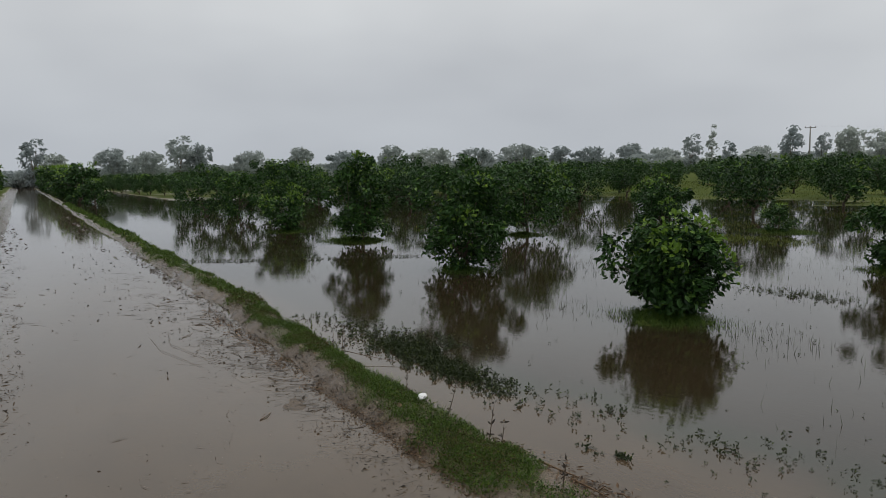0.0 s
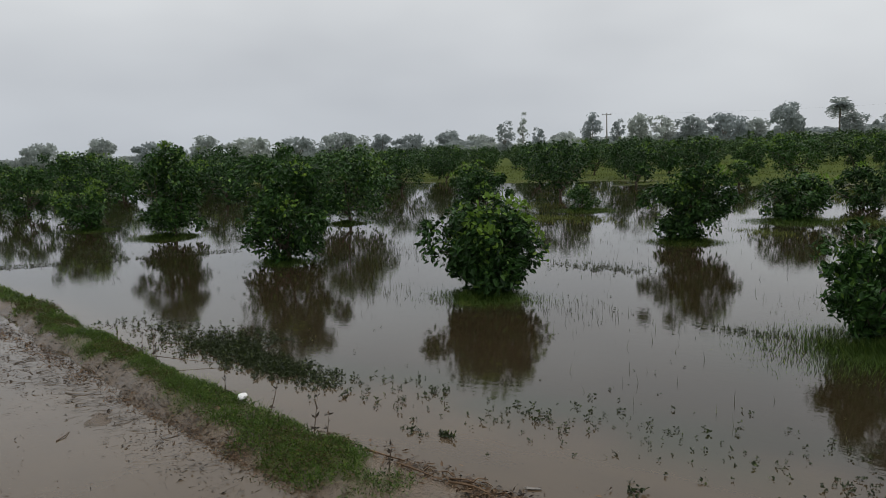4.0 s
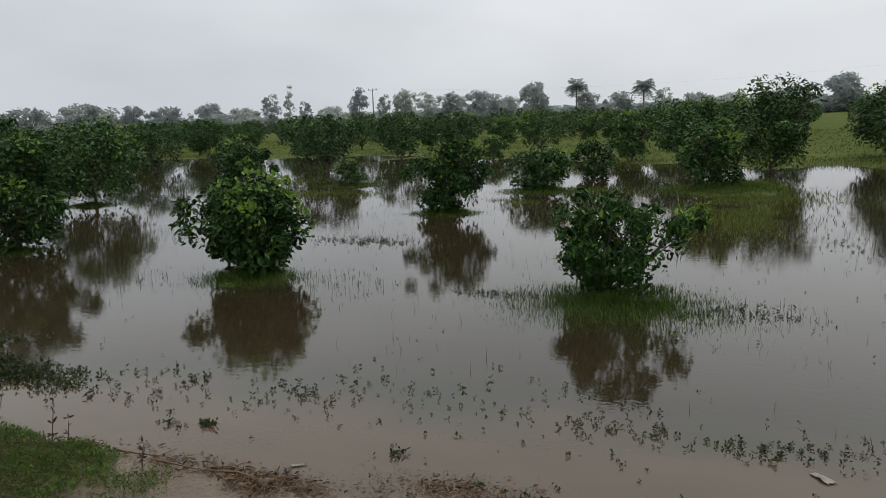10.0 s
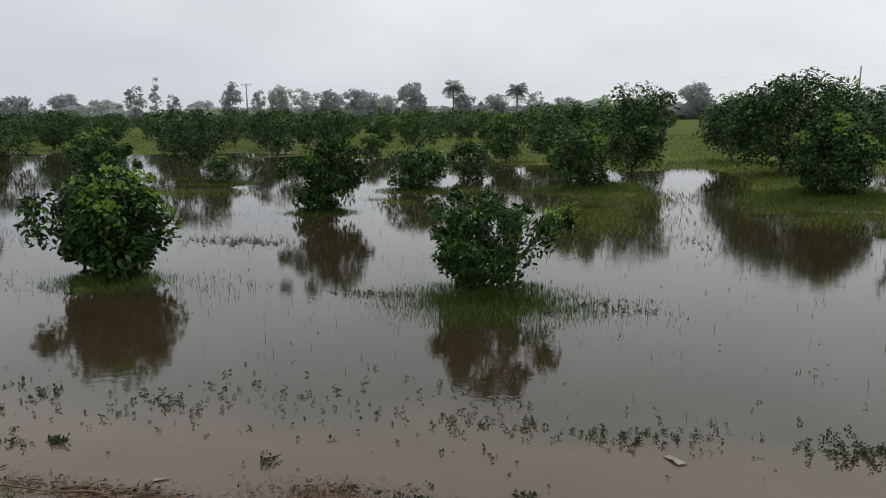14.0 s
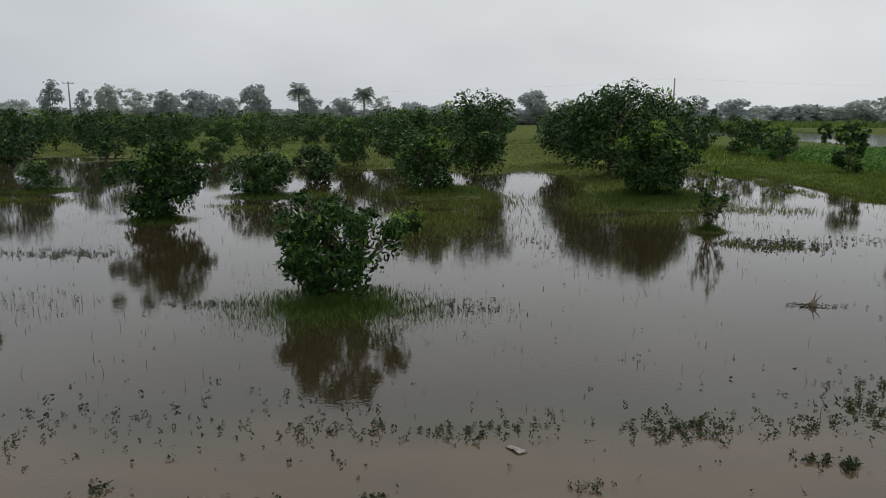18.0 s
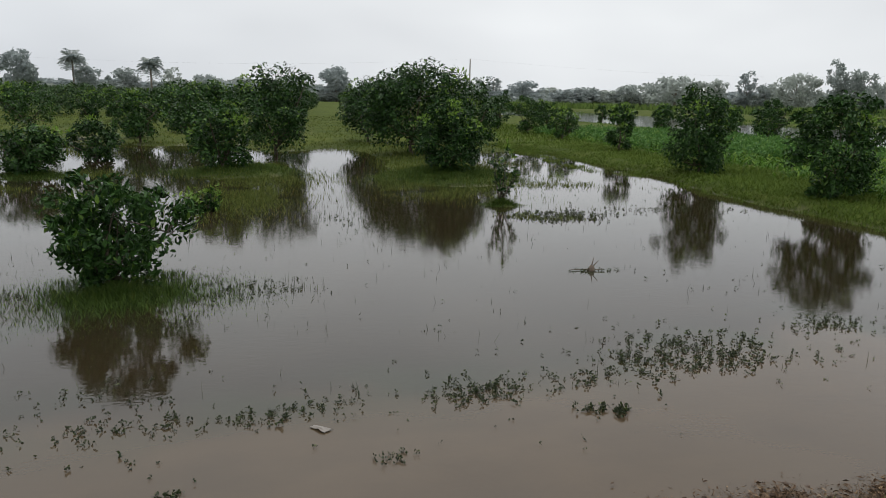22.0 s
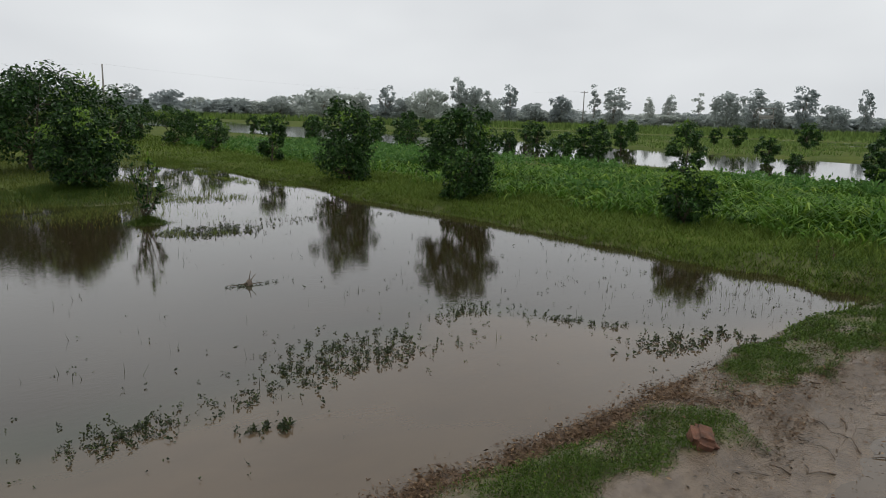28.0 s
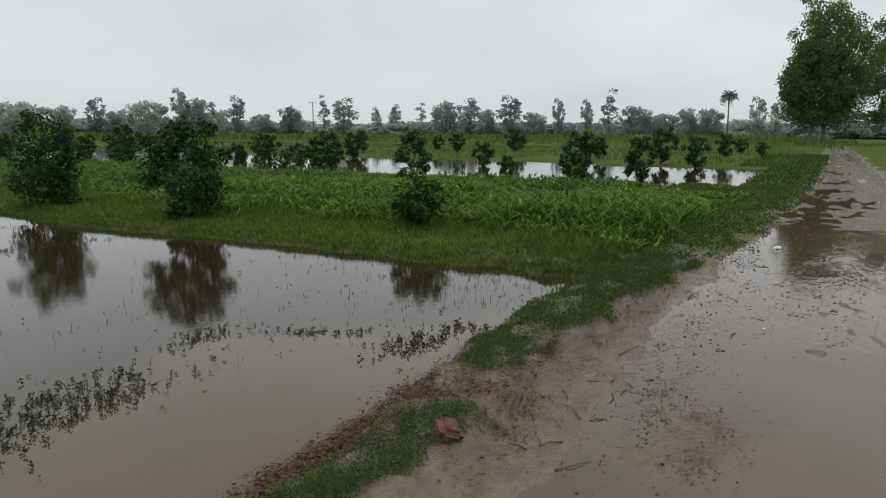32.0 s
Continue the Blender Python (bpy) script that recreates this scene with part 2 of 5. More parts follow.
HAZED_GUM_LEAF = leaf_material("hazed_gum_leaf", (0.38, 0.415, 0.42), (0.4, 0.435, 0.44), (0.42, 0.45, 0.45), 1.0, 0.8)
BROAD_LEAF = leaf_material("roadside_tree_leaf", (0.04, 0.068, 0.016), (0.09, 0.145, 0.03), (0.176, 0.242, 0.055), 0.55)
GRASS = leaf_material("short_grass", (0.022, 0.04, 0.008), (0.056, 0.098, 0.017), (0.135, 0.175, 0.034), 0.6, 0.2, 0.86, 0.15)
DULL_GRASS = leaf_material("orchard_grass", (0.056, 0.076, 0.017), (0.1, 0.126, 0.03), (0.175, 0.17, 0.05), 0.75, 0.25, 0.86, 0.06)
BANK_GRASS = leaf_material("bank_grass_blade", (0.045, 0.074, 0.014), (0.092, 0.138, 0.025), (0.165, 0.19, 0.045), 0.7, 0.25, 0.86, 0.08)
CROP = leaf_material("fodder_blade", (0.026, 0.07, 0.01), (0.085, 0.175, 0.02), (0.235, 0.34, 0.055), 0.55, 0.35, 0.78, 0.12)
CROP_BLUE = leaf_material("broad_crop_leaf", (0.051, 0.128, 0.0298), (0.102, 0.212, 0.0467), (0.187, 0.306, 0.0765), 0.55, 0.35, 0.86, 0.2)
WEED = leaf_material("water_weed_leaf", (0.014, 0.02, 0.007), (0.03, 0.043, 0.013), (0.085, 0.11, 0.027), 0.45)
WITHERED = leaf_material("withered_blade", (0.022, 0.017, 0.008), (0.06, 0.046, 0.02), (0.13, 0.1, 0.05), 0.7, 0.15, 0.86, 0.1)
DEAD = leaf_material("dead_litter", (0.045, 0.026, 0.0145), (0.115, 0.067, 0.036), (0.235, 0.155, 0.088), 0.65, 0.1)
DARK_LITTER = leaf_material("sodden_litter", (0.016, 0.012, 0.008), (0.036, 0.0256, 0.0176), (0.072, 0.048, 0.0304), 0.5, 0.0)
STRAW = plain_material("wet_straw", (0.06, 0.034, 0.017), (0.17, 0.1, 0.048), 30, 0.6, 0.4)
BARK = plain_material("bark", (0.05, 0.04, 0.03), (0.12, 0.095, 0.07), 14, 0.85, 0.6)
GREY_BARK = plain_material("grey_bark", (0.12, 0.1, 0.08), (0.26, 0.23, 0.19), 9, 0.85, 0.5)
TWIG = plain_material("wet_twig", (0.05, 0.033, 0.022), (0.12, 0.085, 0.055), 40, 0.5, 0.4)
POLE = plain_material("grey_pole", (0.16, 0.15, 0.135), (0.28, 0.265, 0.24), 8, 0.8, 0.3)
WIRE = plain_material("dark_wire", (0.05, 0.05, 0.05), (0.08, 0.08, 0.08), 5, 0.5, 0.1)
BRICK = plain_material("fired_brick", (0.05, 0.026, 0.017), (0.14, 0.06, 0.034), 22, 0.85, 0.9)
CLOD = plain_material("dark_clod", (0.036, 0.0224, 0.0144), (0.112, 0.072, 0.0464), 25, 0.7, 0.9)
PLASTIC = plain_material("white_plastic", (0.629, 0.62, 0.603), (0.714, 0.705, 0.689), 12, 0.4, 0.1)
WALLING = plain_material("pale_plaster", (0.22, 0.21, 0.19), (0.32, 0.31, 0.29), 3, 0.85, 0.2)
ROOFING = plain_material("grey_roof", (0.18, 0.17, 0.16), (0.28, 0.27, 0.26), 3, 0.8, 0.2)
FILM = plain_material("muddy_plastic_film", (0.13, 0.11, 0.09), (0.24, 0.215, 0.19), 10, 0.35, 0.3)


# ---- mesh tools ----
def smooth(v, a, b):
    t = np.clip((np.asarray(v, float) - a) / (b - a), 0, 1)
    return t * t * (3 - 2 * t)


def lattice(ix, iy, seed):
    h = np.sin(ix * 127.1 + iy * 311.7 + seed * 74.7) * 43758.5453
    return h - np.floor(h)


def value_noise(x, y, seed=0):
    x, y = np.asarray(x, float), np.asarray(y, float)
    ix, iy = np.floor(x), np.floor(y)
    fx, fy = x - ix, y - iy
    fx, fy = fx * fx * (3 - 2 * fx), fy * fy * (3 - 2 * fy)
    a, b = lattice(ix, iy, seed), lattice(ix + 1, iy, seed)
    c, d = lattice(ix, iy + 1, seed), lattice(ix + 1, iy + 1, seed)
    return 2 * ((a * (1 - fx) + b * fx) * (1 - fy) + (c * (1 - fx) + d * fx) * fy) - 1


def fbm(x, y, octaves=4, seed=0):
    total, amp, norm = 0.0, 1.0, 0.0
    for k in range(octaves):
        total = total + amp * value_noise(np.asarray(x) * 2.03 ** k + 13.7 * k, np.asarray(y) * 2.03 ** k - 7.1 * k, seed + k)
        norm, amp = norm + amp, amp * 0.5
    return total / norm


def mesh_of(name, verts, faces, material, shade=False):
    me = bpy.data.meshes.new(name)
    me.from_pydata(np.asarray(verts, float).tolist(), [], [tuple(f) for f in (faces.tolist() if hasattr(faces, "tolist") else faces)])
    me.materials.append(material)
    if shade:
        me.shade_smooth()
    return me


def part_of(name, me, parent, label=""):
    ob = new(name, me)
    ob.parent = parent
    return tagged(ob, label)


def part(name, bm, material, parent, label="", shade=False):
    me = bpy.data.meshes.new(name)
    bm.to_mesh(me)
    bm.free()
    me.materials.append(material)
    if shade:
        me.shade_smooth()
    return part_of(name, me, parent, label)


def unit(v):
    return v / np.maximum(np.linalg.norm(v, axis=-1, keepdims=True), 1e-9)


def leaf_arrays(base, way, length, width, rng, rich=False, flat=0.0, face=None):
    """Folded leaves: base points, directions, lengths and widths, and the way they face if given. Returns verts and faces."""
    n = len(base)
    up = unit(rng.normal(size=(n, 3)) + np.array([0, 0, flat])) if face is None else face
    side = unit(np.cross(way, up))
    up = np.cross(side, way)
    L, W = np.broadcast_to(length, (n,))[:, None], np.broadcast_to(width, (n,))[:, None]
    idx = np.arange(n)[:, None]
    if rich:
        v = np.stack([base, base + way * L * 0.3 + side * W * 0.42 + up * W * 0.14, base + way * L * 0.68 + side * W * 0.4 + up * W * 0.1,
                      base + way * L - up * L * 0.12, base + way * L * 0.68 - side * W * 0.4 + up * W * 0.1, base + way * L * 0.3 - side * W * 0.42 + up * W * 0.14], 1)
        f = np.concatenate([idx * 6 + [0, 1, 2, 3], idx * 6 + [0, 3, 4, 5]])
    else:
        v = np.stack([base, base + way * L * 0.48 + side * W * 0.5 + up * W * 0.15, base + way * L, base + way * L * 0.48 - side * W * 0.5 + up * W * 0.15], 1)
        f = np.concatenate([idx * 4 + [0, 1, 2], idx * 4 + [0, 2, 3]])
    return v.reshape(-1, 3), f


def tube_arrays(points, radii, sides=6):
    points, radii = np.asarray(points, float), np.asarray(radii, float)
    verts, faces = [], []
    for k, p in enumerate(points):
        d = points[min(k + 1, len(points) - 1)] - points[max(k - 1, 0)]
        d = d / (np.linalg.norm(d) + 1e-9)
        a = np.cross(d, (0.31, 0.94, 0.11))
        a = a / np.linalg.norm(a)
        b = np.cross(d, a)
        for s in range(sides):
            w = 2 * math.pi * s / sides
            verts.append(p + radii[k] * (a * math.cos(w) + b * math.sin(w)))
    for k in range(len(points) - 1):
        for s in range(sides):
            q = (s + 1) % sides
            faces.append((k * sides + s, k * sides + q, (k + 1) * sides + q, (k + 1) * sides + s))
    faces.append(tuple(range(sides))[::-1])
    faces.append(tuple((len(points) - 1) * sides + s for s in range(sides)))
    return np.array(verts), faces


def joined(pieces):
    verts, faces, k = [], [], 0
    for v, f in pieces:
        verts.append(np.asarray(v, float))
        faces += [tuple(i + k for i in face) for face in (f.tolist() if hasattr(f, "tolist") else f)]
        k += len(v)
    return np.concatenate(verts), faces


# ---- lie of the land: water stands at z = 0 ----
MOUNDS = [(-9.5, 6.1, 0.5, 0.085), (-5.02, 5.85, 0.62, 0.086), (-1.15, 6.0, 0.92, 0.084), (-15.3, 6.8, 0.85, 0.11), (-5.16, 11.0, 0.6, 0.1),
          (3.34, 10.4, 0.3, 0.09), (3.0, 6.22, 0.16, 0.06), (-4.6, 14.7, 0.9, 0.1), (-1.0, 15.5, 1.3, 0.12), (3.3, 14.1, 1.5, 0.13),
          (-19.1, 6.5, 0.7, 0.07), (-13.7, 10.6, 0.6, 0.07), (-10.0, 15.5, 0.8, 0.09), (0.9, 9.0, 0.01, 0.0)]


def height(x, y):
    x, y = np.asarray(x, float), np.asarray(y, float)
    slow, mid, fine = fbm(x * 0.16, y * 0.16, 3, 3), fbm(x * 0.9, y * 0.9, 4, 9), fbm(x * 5, y * 5, 3, 21)
    pond = -0.1 + 0.025 * mid
    lane = 1.1 + 0.05 * (y - 17)
    wetter = smooth(-x, 4, 14)
    inland = smooth(y, 16.5 + 5.5 * wetter, 27 + 6 * wetter) + smooth(y, 6.0, 10.0) * smooth(-x, 38, 55) + 0.5 * smooth(y, 11, 16) * np.exp(-((x - lane - 2.4) / 1.7) ** 2)
    inland = inland + 0.42 * smooth(y, 9, 12.5) * np.exp(-((x - lane + 1.6) / 1.0) ** 4) + 0.3 * smooth(y, 8.5, 11) * np.exp(-((x - lane - 2.6) / 1.2) ** 4)
    inland = np.minimum(inland, 1.0)
    orchard = pond + 0.155 * inland + 0.075 * slow * smooth(y, 9, 16) + (0.02 + 0.035 * smooth(y, 10, 14)) * mid + 0.02 * fine * smooth(y, 10, 14) - 0.05 * np.exp(-((x - lane) / 0.75) ** 2) * smooth(y, 10, 14) * (1 - smooth(y, 17, 24))
    orchard = orchard + 0.12 * smooth(y, 30, 45)
    for mx, my, r, h in MOUNDS:
        d2 = ((x - mx) ** 2 + (y - my) ** 2) / r ** 2
        orchard = orchard + (h + 0.035 * fine) * np.exp(-d2 * d2)
    edge = 8.0 + 0.3 * value_noise(y * 0.4, y * 0, 5) + 0.14 * value_noise(y * 1.7, y * 0, 6) + 0.08 * value_noise(y * 4.7, y * 0, 7) - 0.5 * np.exp(-((y - 10.3) / 1.6) ** 2)
    east = 0.14 - 0.05 * smooth(x, 13, 19) + 0.03 * mid - 0.22 * smooth(x, 22.0 + 0.8 * slow, 23.0 + 0.8 * slow) * (1 - smooth(x, 35.5 + 2 * slow + 0.08 * y, 36.0 + 2 * slow + 0.08 * y)) * smooth(y, 0.8, 2.2)
    east = east - 0.26 * smooth(x, 75, 77) * (1 - smooth(x, 90, 93)) * smooth(y, 3, 5) + 0.05 * smooth(x, 95, 110)
    bank = smooth(x - edge, -0.25, 0.5)
    z = orchard * (1 - bank) + east * bank
    # the track, its left bank and the verge between track and flood
    ripple = np.maximum(0, fbm(x * 2.4 + y * 3, y * 12 - x * 2.6, 2, 51) + 0.02) * smooth(x, 5.2, 6.4) * (1 - smooth(x, 11.5, 14)) * smooth(y, -0.9, -0.4) * (1 - smooth(y, 0.35, 0.6))
    centre = -0.011 + 0.008 * mid + (0.003 + 0.006 * smooth(x, 1.5, 3)) * fine - 0.004 * smooth(-x, 1, 4) + 0.02 * ripple - 0.006 * np.exp(-((y - 0.35) / 0.4) ** 2) * smooth(x, 10, 12) * (1 - smooth(x, 19, 25)) + 0.014 * smooth(x, 12.4, 14.5)
    centre = centre + 0.019 * smooth(y + 0.3 * mid + 0.1 * slow, 0.95, 1.6) * smooth(x, 1.5, 3) + 0.014 * np.exp(-((x - 4.0) / 0.55) ** 2 - ((y - 0.7) / 0.4) ** 2) + 0.012 * np.exp(-((y - 1.55) / 0.25) ** 2)
    centre = centre + 0.2 * smooth(-y, 0.95, 1.9) + 0.03 * smooth(-x, 10, 14) * smooth(-y, 0.2, 0.9)
    wob = 0.11 * value_noise(x * 0.7, x * 0, 31) + 0.08 * value_noise(x * 2.1, x * 0, 32) + 0.05 * value_noise(x * 5.3, x * 0, 33)
    near = 1.93 + 0.16 * smooth(-x, 3.2, 8) + wob * 0.7 + 0.1 * smooth(x, -2.6, -1.6) * (1 - smooth(x, 1.4, 2.0)) - 0.19 * smooth(x, 2.0, 3.2) - 0.6 * smooth(x, 8.5, 12) - 0.8 * smooth(x, 14, 30)
    far = 2.3 + 0.14 * smooth(-x, 5, 9) + wob + 0.2 * np.exp(-((x + 1.7) / 0.5) ** 2) + 0.42 * np.exp(-((x + 0.95) / 0.36) ** 4) - 0.35 * smooth(x, -0.6, 0.0) * (1 - smooth(x, 1.2, 1.9)) + 0.1 * smooth(x, 4, 6)
    far = far + 0.12 * np.exp(-((x - 2.2) / 0.3) ** 2)
    land = smooth(y, near - 0.14, near + 0.06) * (1 - smooth(y, far - 0.08, far + 0.12))
    ridge = (0.055 + 0.045 * smooth(np.abs(x), 2.4, 4.5)) * (1 - 0.5 * smooth(x, -2.4, -2.0) * (1 - smooth(x, 1.6, 2.4)))
    t = smooth(y, far - 0.02, far + 0.32)
    z = centre * (1 - t) + z * t + (ridge + 0.012 * fine) * land * (1 - 0.6 * bank)
    return z


def strip(x, y):
    """The grassed part of the verge, between its edge at the track and its edge at the water."""
    n = 0.1 * value_noise(x * 2.3, x * 0, 131) + 0.06 * value_noise(x * 6.1, x * 0, 132) + 0.04 * value_noise(x * 15.0, x * 0, 133)
    a = np.interp(x, [-60, -8.3, -6.2, -4.4, -2.8, -2.4, 2.0, 2.9, 3.3, 3.6, 4.1, 4.5, 5.5, 7.9, 9.65, 12, 24, 60], [2.2, 2.14, 2.06, 1.97, 1.86, 1.86, 1.95, 1.84, 1.84, 1.72, 2.0, 1.84, 1.74, 1.64, 1.4, 1.05, 0.5, 0.1]) + n
    b = np.interp(x, [-60, -10, -6.3, -4.5, -3.2, -2.4, 2.0, 2.7, 3.2, 3.6, 4.1, 4.7, 6, 7.5, 9], [2.55, 2.5, 2.32, 2.2, 2.22, 2.14, 2.25, 2.24, 2.14, 1.96, 2.1, 2.36, 2.5, 2.7, 4.0]) - n
    return smooth(y, a - 0.06, a + 0.07) * (1 - smooth(y, b - 0.05, b + 0.08)) * (1 - smooth(x, -2.5, -2.25) * (1 - smooth(x, 1.9, 2.3))) * (1 - 0.85 * np.exp(-((x - 3.95) / 0.3) ** 4))


def greenness(x, y):
    """How much of the ground is grown over."""
    x, y = np.asarray(x, float), np.asarray(y, float)
    z, n = height(x, y), fbm(x * 1.7, y * 1.7, 3, 77)
    g = 0.6 * strip(x, y) * smooth(n, -0.5, 0.1)
    g = np.maximum(np.maximum(g, smooth(y, 3.2, 4.2) * smooth(z + 0.02 * n, 0.012, 0.05)), 0.95 * smooth(y, 10, 16) * smooth(z, -0.05, -0.01))
    g = np.maximum(g, smooth(-y, 1.3 + 0.4 * n, 1.9 + 0.4 * n))
    g = np.maximum(g, 0.8 * smooth(x, 7.2, 8.2) * smooth(y, 1.9, 2.2) * smooth(z, -0.05, -0.01))
    for mx, my, r, h in MOUNDS:
        g = np.maximum(g, smooth(z, -0.035, 0.0) * np.exp(-(((x - mx) ** 2 + (y - my) ** 2) / (1.6 * r) ** 2) ** 2) * (h > 0.065))
    return np.maximum(g, smooth(x, 9, 11) * smooth(y, 0.9 - 0.6 * smooth(x, 14, 30) + 0.3 * n, 1.4 - 0.6 * smooth(x, 14, 30) + 0.3 * n))


def lines(inner_a, inner_b, step, outer_a, outer_b, grow=1.09):
    mid = list(np.arange(inner_a, inner_b + step / 2, step))
    out, s, p = [], step, inner_b
    while p < outer_b:
        s *= grow
        p += s
        out.append(p)
    low, s, p = [], step, inner_a
    while p > outer_a:
        s *= grow
        p -= s
        low.append(p)
    return np.array(low[::-1] + mid + out)


gx, gy = lines(-9.0, 12.5, 0.06, -3000, 3000), lines(-0.8, 4.2, 0.045, -3000, 3000, 1.055)
GX, GY = np.meshgrid(gx, gy, indexing="ij")
GZ = height(GX, GY)
ni, nj = GX.shape
I, J = np.meshgrid(np.arange(ni - 1), np.arange(nj - 1), indexing="ij")
quad = np.stack([I * nj + J, (I + 1) * nj + J, (I + 1) * nj + J + 1, I * nj + J + 1], -1).reshape(-1, 4)
ground = new("ground", mesh_of("ground", np.stack([GX, GY, GZ], -1).reshape(-1, 3), quad, GROUND, True))
green = ground.data.attributes.new("grass", "FLOAT", "POINT")
green.data.foreach_set("value", greenness(GX, GY).ravel().astype(np.float32))
tagged(ground, "wet brown mud track, grassy verge and low orchard land", "ground", kind="structure")

# edge of the silty shoal along the verge
SHOAL = [(-60, 2.6), (-14, 2.5), (-7.6, 2.65), (-4.3, 2.85), (-3.5, 3.2), (-2.0, 3.35), (-1.0, 3.52), (0.0, 3.5), (0.6, 3.7), (1.0, 3.6), (1.5, 3.7), (2.0, 3.75), (2.5, 4.1), (3.3, 4.15), (4.1, 4.5), (4.5, 3.9), (4.8, 3.4), (5.3, 2.75), (7.0, 2.5), (60, 1.0)]
wx, wy = lines(-10.0, 10.0, 0.12, -260, 260, 1.12), lines(0.4, 7.4, 0.1, -260, 260, 1.1)
WX, WY = np.meshgrid(wx, wy, indexing="ij")
ni, nj = WX.shape
I, J = np.meshgrid(np.arange(ni - 1), np.arange(nj - 1), indexing="ij")
quad = np.stack([I * nj + J, (I + 1) * nj + J, (I + 1) * nj + J + 1, I * nj + J + 1], -1).reshape(-1, 4)
water = new("water", mesh_of("water", np.stack([WX, WY, 0 * WX], -1).reshape(-1, 3), quad, WATER, True))
line = np.interp(WX, *zip(*SHOAL))
silt = water.data.attributes.new("shoal", "FLOAT", "POINT")
silt.data.foreach_set("value", (1 - smooth(WY - line + 0.16 * fbm(WX * 1.8, WY * 1.8, 3, 12), -0.25, 0.35) * 0.92).ravel().astype(np.float32))
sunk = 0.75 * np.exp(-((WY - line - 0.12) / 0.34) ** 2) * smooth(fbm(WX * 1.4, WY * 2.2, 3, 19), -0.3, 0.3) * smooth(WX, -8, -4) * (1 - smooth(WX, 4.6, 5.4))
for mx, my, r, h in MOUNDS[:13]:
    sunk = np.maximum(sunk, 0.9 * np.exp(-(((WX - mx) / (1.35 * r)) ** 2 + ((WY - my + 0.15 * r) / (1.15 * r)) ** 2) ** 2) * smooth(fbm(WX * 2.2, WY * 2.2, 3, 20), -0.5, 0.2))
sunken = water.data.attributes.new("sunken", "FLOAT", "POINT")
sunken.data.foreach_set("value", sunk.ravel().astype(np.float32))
flow = water.data.attributes.new("flow", "FLOAT", "POINT")
flow.data.foreach_set("value", (smooth(WX, 4.6, 6.6) * (1 - smooth(WX, 12, 16)) * (1 - smooth(WY, 0.2, 0.75)) * smooth(fbm(WX * 0.9 + WY, WY * 1.6, 2, 58), -0.45, 0.2)).ravel().astype(np.float32))
# ripples weaken with distance from the camera, so far water mirrors the sky
near_ripple = water.data.attributes.new("near_ripple", "FLOAT", "POINT")
near_ripple.data.foreach_set("value", (1 - 0.75 * smooth(np.hypot(WX, WY), 6, 18)).ravel().astype(np.float32))
tagged(water, "still, silty brown flood water over orchard and track", "water", kind="structure")


# ---- trees ----
def crown_arrays(rng, wide, tall, low, clumps, per, leaf, rich=False, skirt=0.6, fill=0.3, lumps=0.35, puff=(0.11, 0.2), droop=0.25, belly=0.45, loose=0.6, hang=1.0):
    """Leafy clumps on branch ends, spread over an uneven crown from low to tall; the leaves lie like loose shingles on each clump."""
    a = np.arange(clumps) * 2.39996 + rng.uniform(0, 0.9, clumps)
    u = (rng.permutation(clumps) + rng.random(clumps)) / clumps
    profile = np.where(u > belly, np.sqrt(np.maximum(0.03, 1 - (np.maximum(u - belly, 0) / (1.02 - belly)) ** 2)), skirt + (1 - skirt) * np.minimum(u / belly, 1) ** 0.8)
    seed = rng.uniform(0, 50)
    lobe = np.clip(1 + lumps * 1.6 * fbm(np.cos(a) * 1.2 + seed, np.sin(a) * 1.2 + u * 1.6 + seed, 2, 5), 0.55, 1.25)
    r = np.sqrt(rng.uniform(fill ** 2, 1, clumps)) * lobe * profile
    rc = wide * rng.uniform(puff[0], puff[1], clumps)
    reach = np.maximum(wide / 2 - rc * 0.55, 0.1 * wide)
    centre = np.stack([np.cos(a) * r * reach, np.sin(a) * r * reach, low + 0.35 * rc + u * np.maximum(tall - low - rc, 0.1) * (0.75 + 0.25 * lobe)], 1)
    # some branch ends stand out past the rest
    out = rng.random(clumps) < 0.22
    centre = centre * np.where(out, rng.uniform(1.04, 1.16, clumps), 1.0)[:, None]
    rc = np.where(out, rc * 0.7, rc)
    n = clumps * per
    c, ball = np.repeat(centre, per, 0), np.repeat(rc, per)[:, None]
    away = unit(c * np.array([1, 1, 0]) + 1e-4)
    d = unit(rng.normal(size=(n, 3)) + away * 0.45 + np.array([0, 0, 0.3]))
    base = c + d * ball * rng.uniform(0.1, 1.08, n)[:, None] ** 0.6 * np.array([1, 1, 0.85])
    face = unit(d * 0.9 + np.array([0, 0, 0.3]) + rng.normal(size=(n, 3)) * loose)
    face = unit(face * np.array([1, 1, hang]))
    way = d * 0.55 + away * 0.35 + rng.normal(size=(n, 3)) * 0.55 - np.array([0, 0, droop])
    way = unit(way - face * np.sum(way * face, 1, keepdims=True) * 0.8)
    face = unit(np.cross(np.cross(way, face), way))
    size = leaf * rng.uniform(0.65, 1.25, n)
    return leaf_arrays(base - way * size[:, None] * 0.4, way, size, size * rng.uniform(0.42, 0.58, n), rng, rich, 0.9, face), centre, rc


def limb_path(rng, a, b, bend):
    a, b = np.asarray(a, float), np.asarray(b, float)
    mid = (a + b) / 2 + rng.normal(size=3) * bend + np.array([0, 0, -bend * 0.5])
    t = np.linspace(0, 1, 5)[:, None]
    return (1 - t) ** 2 * a + 2 * t * (1 - t) * mid + t ** 2 * b


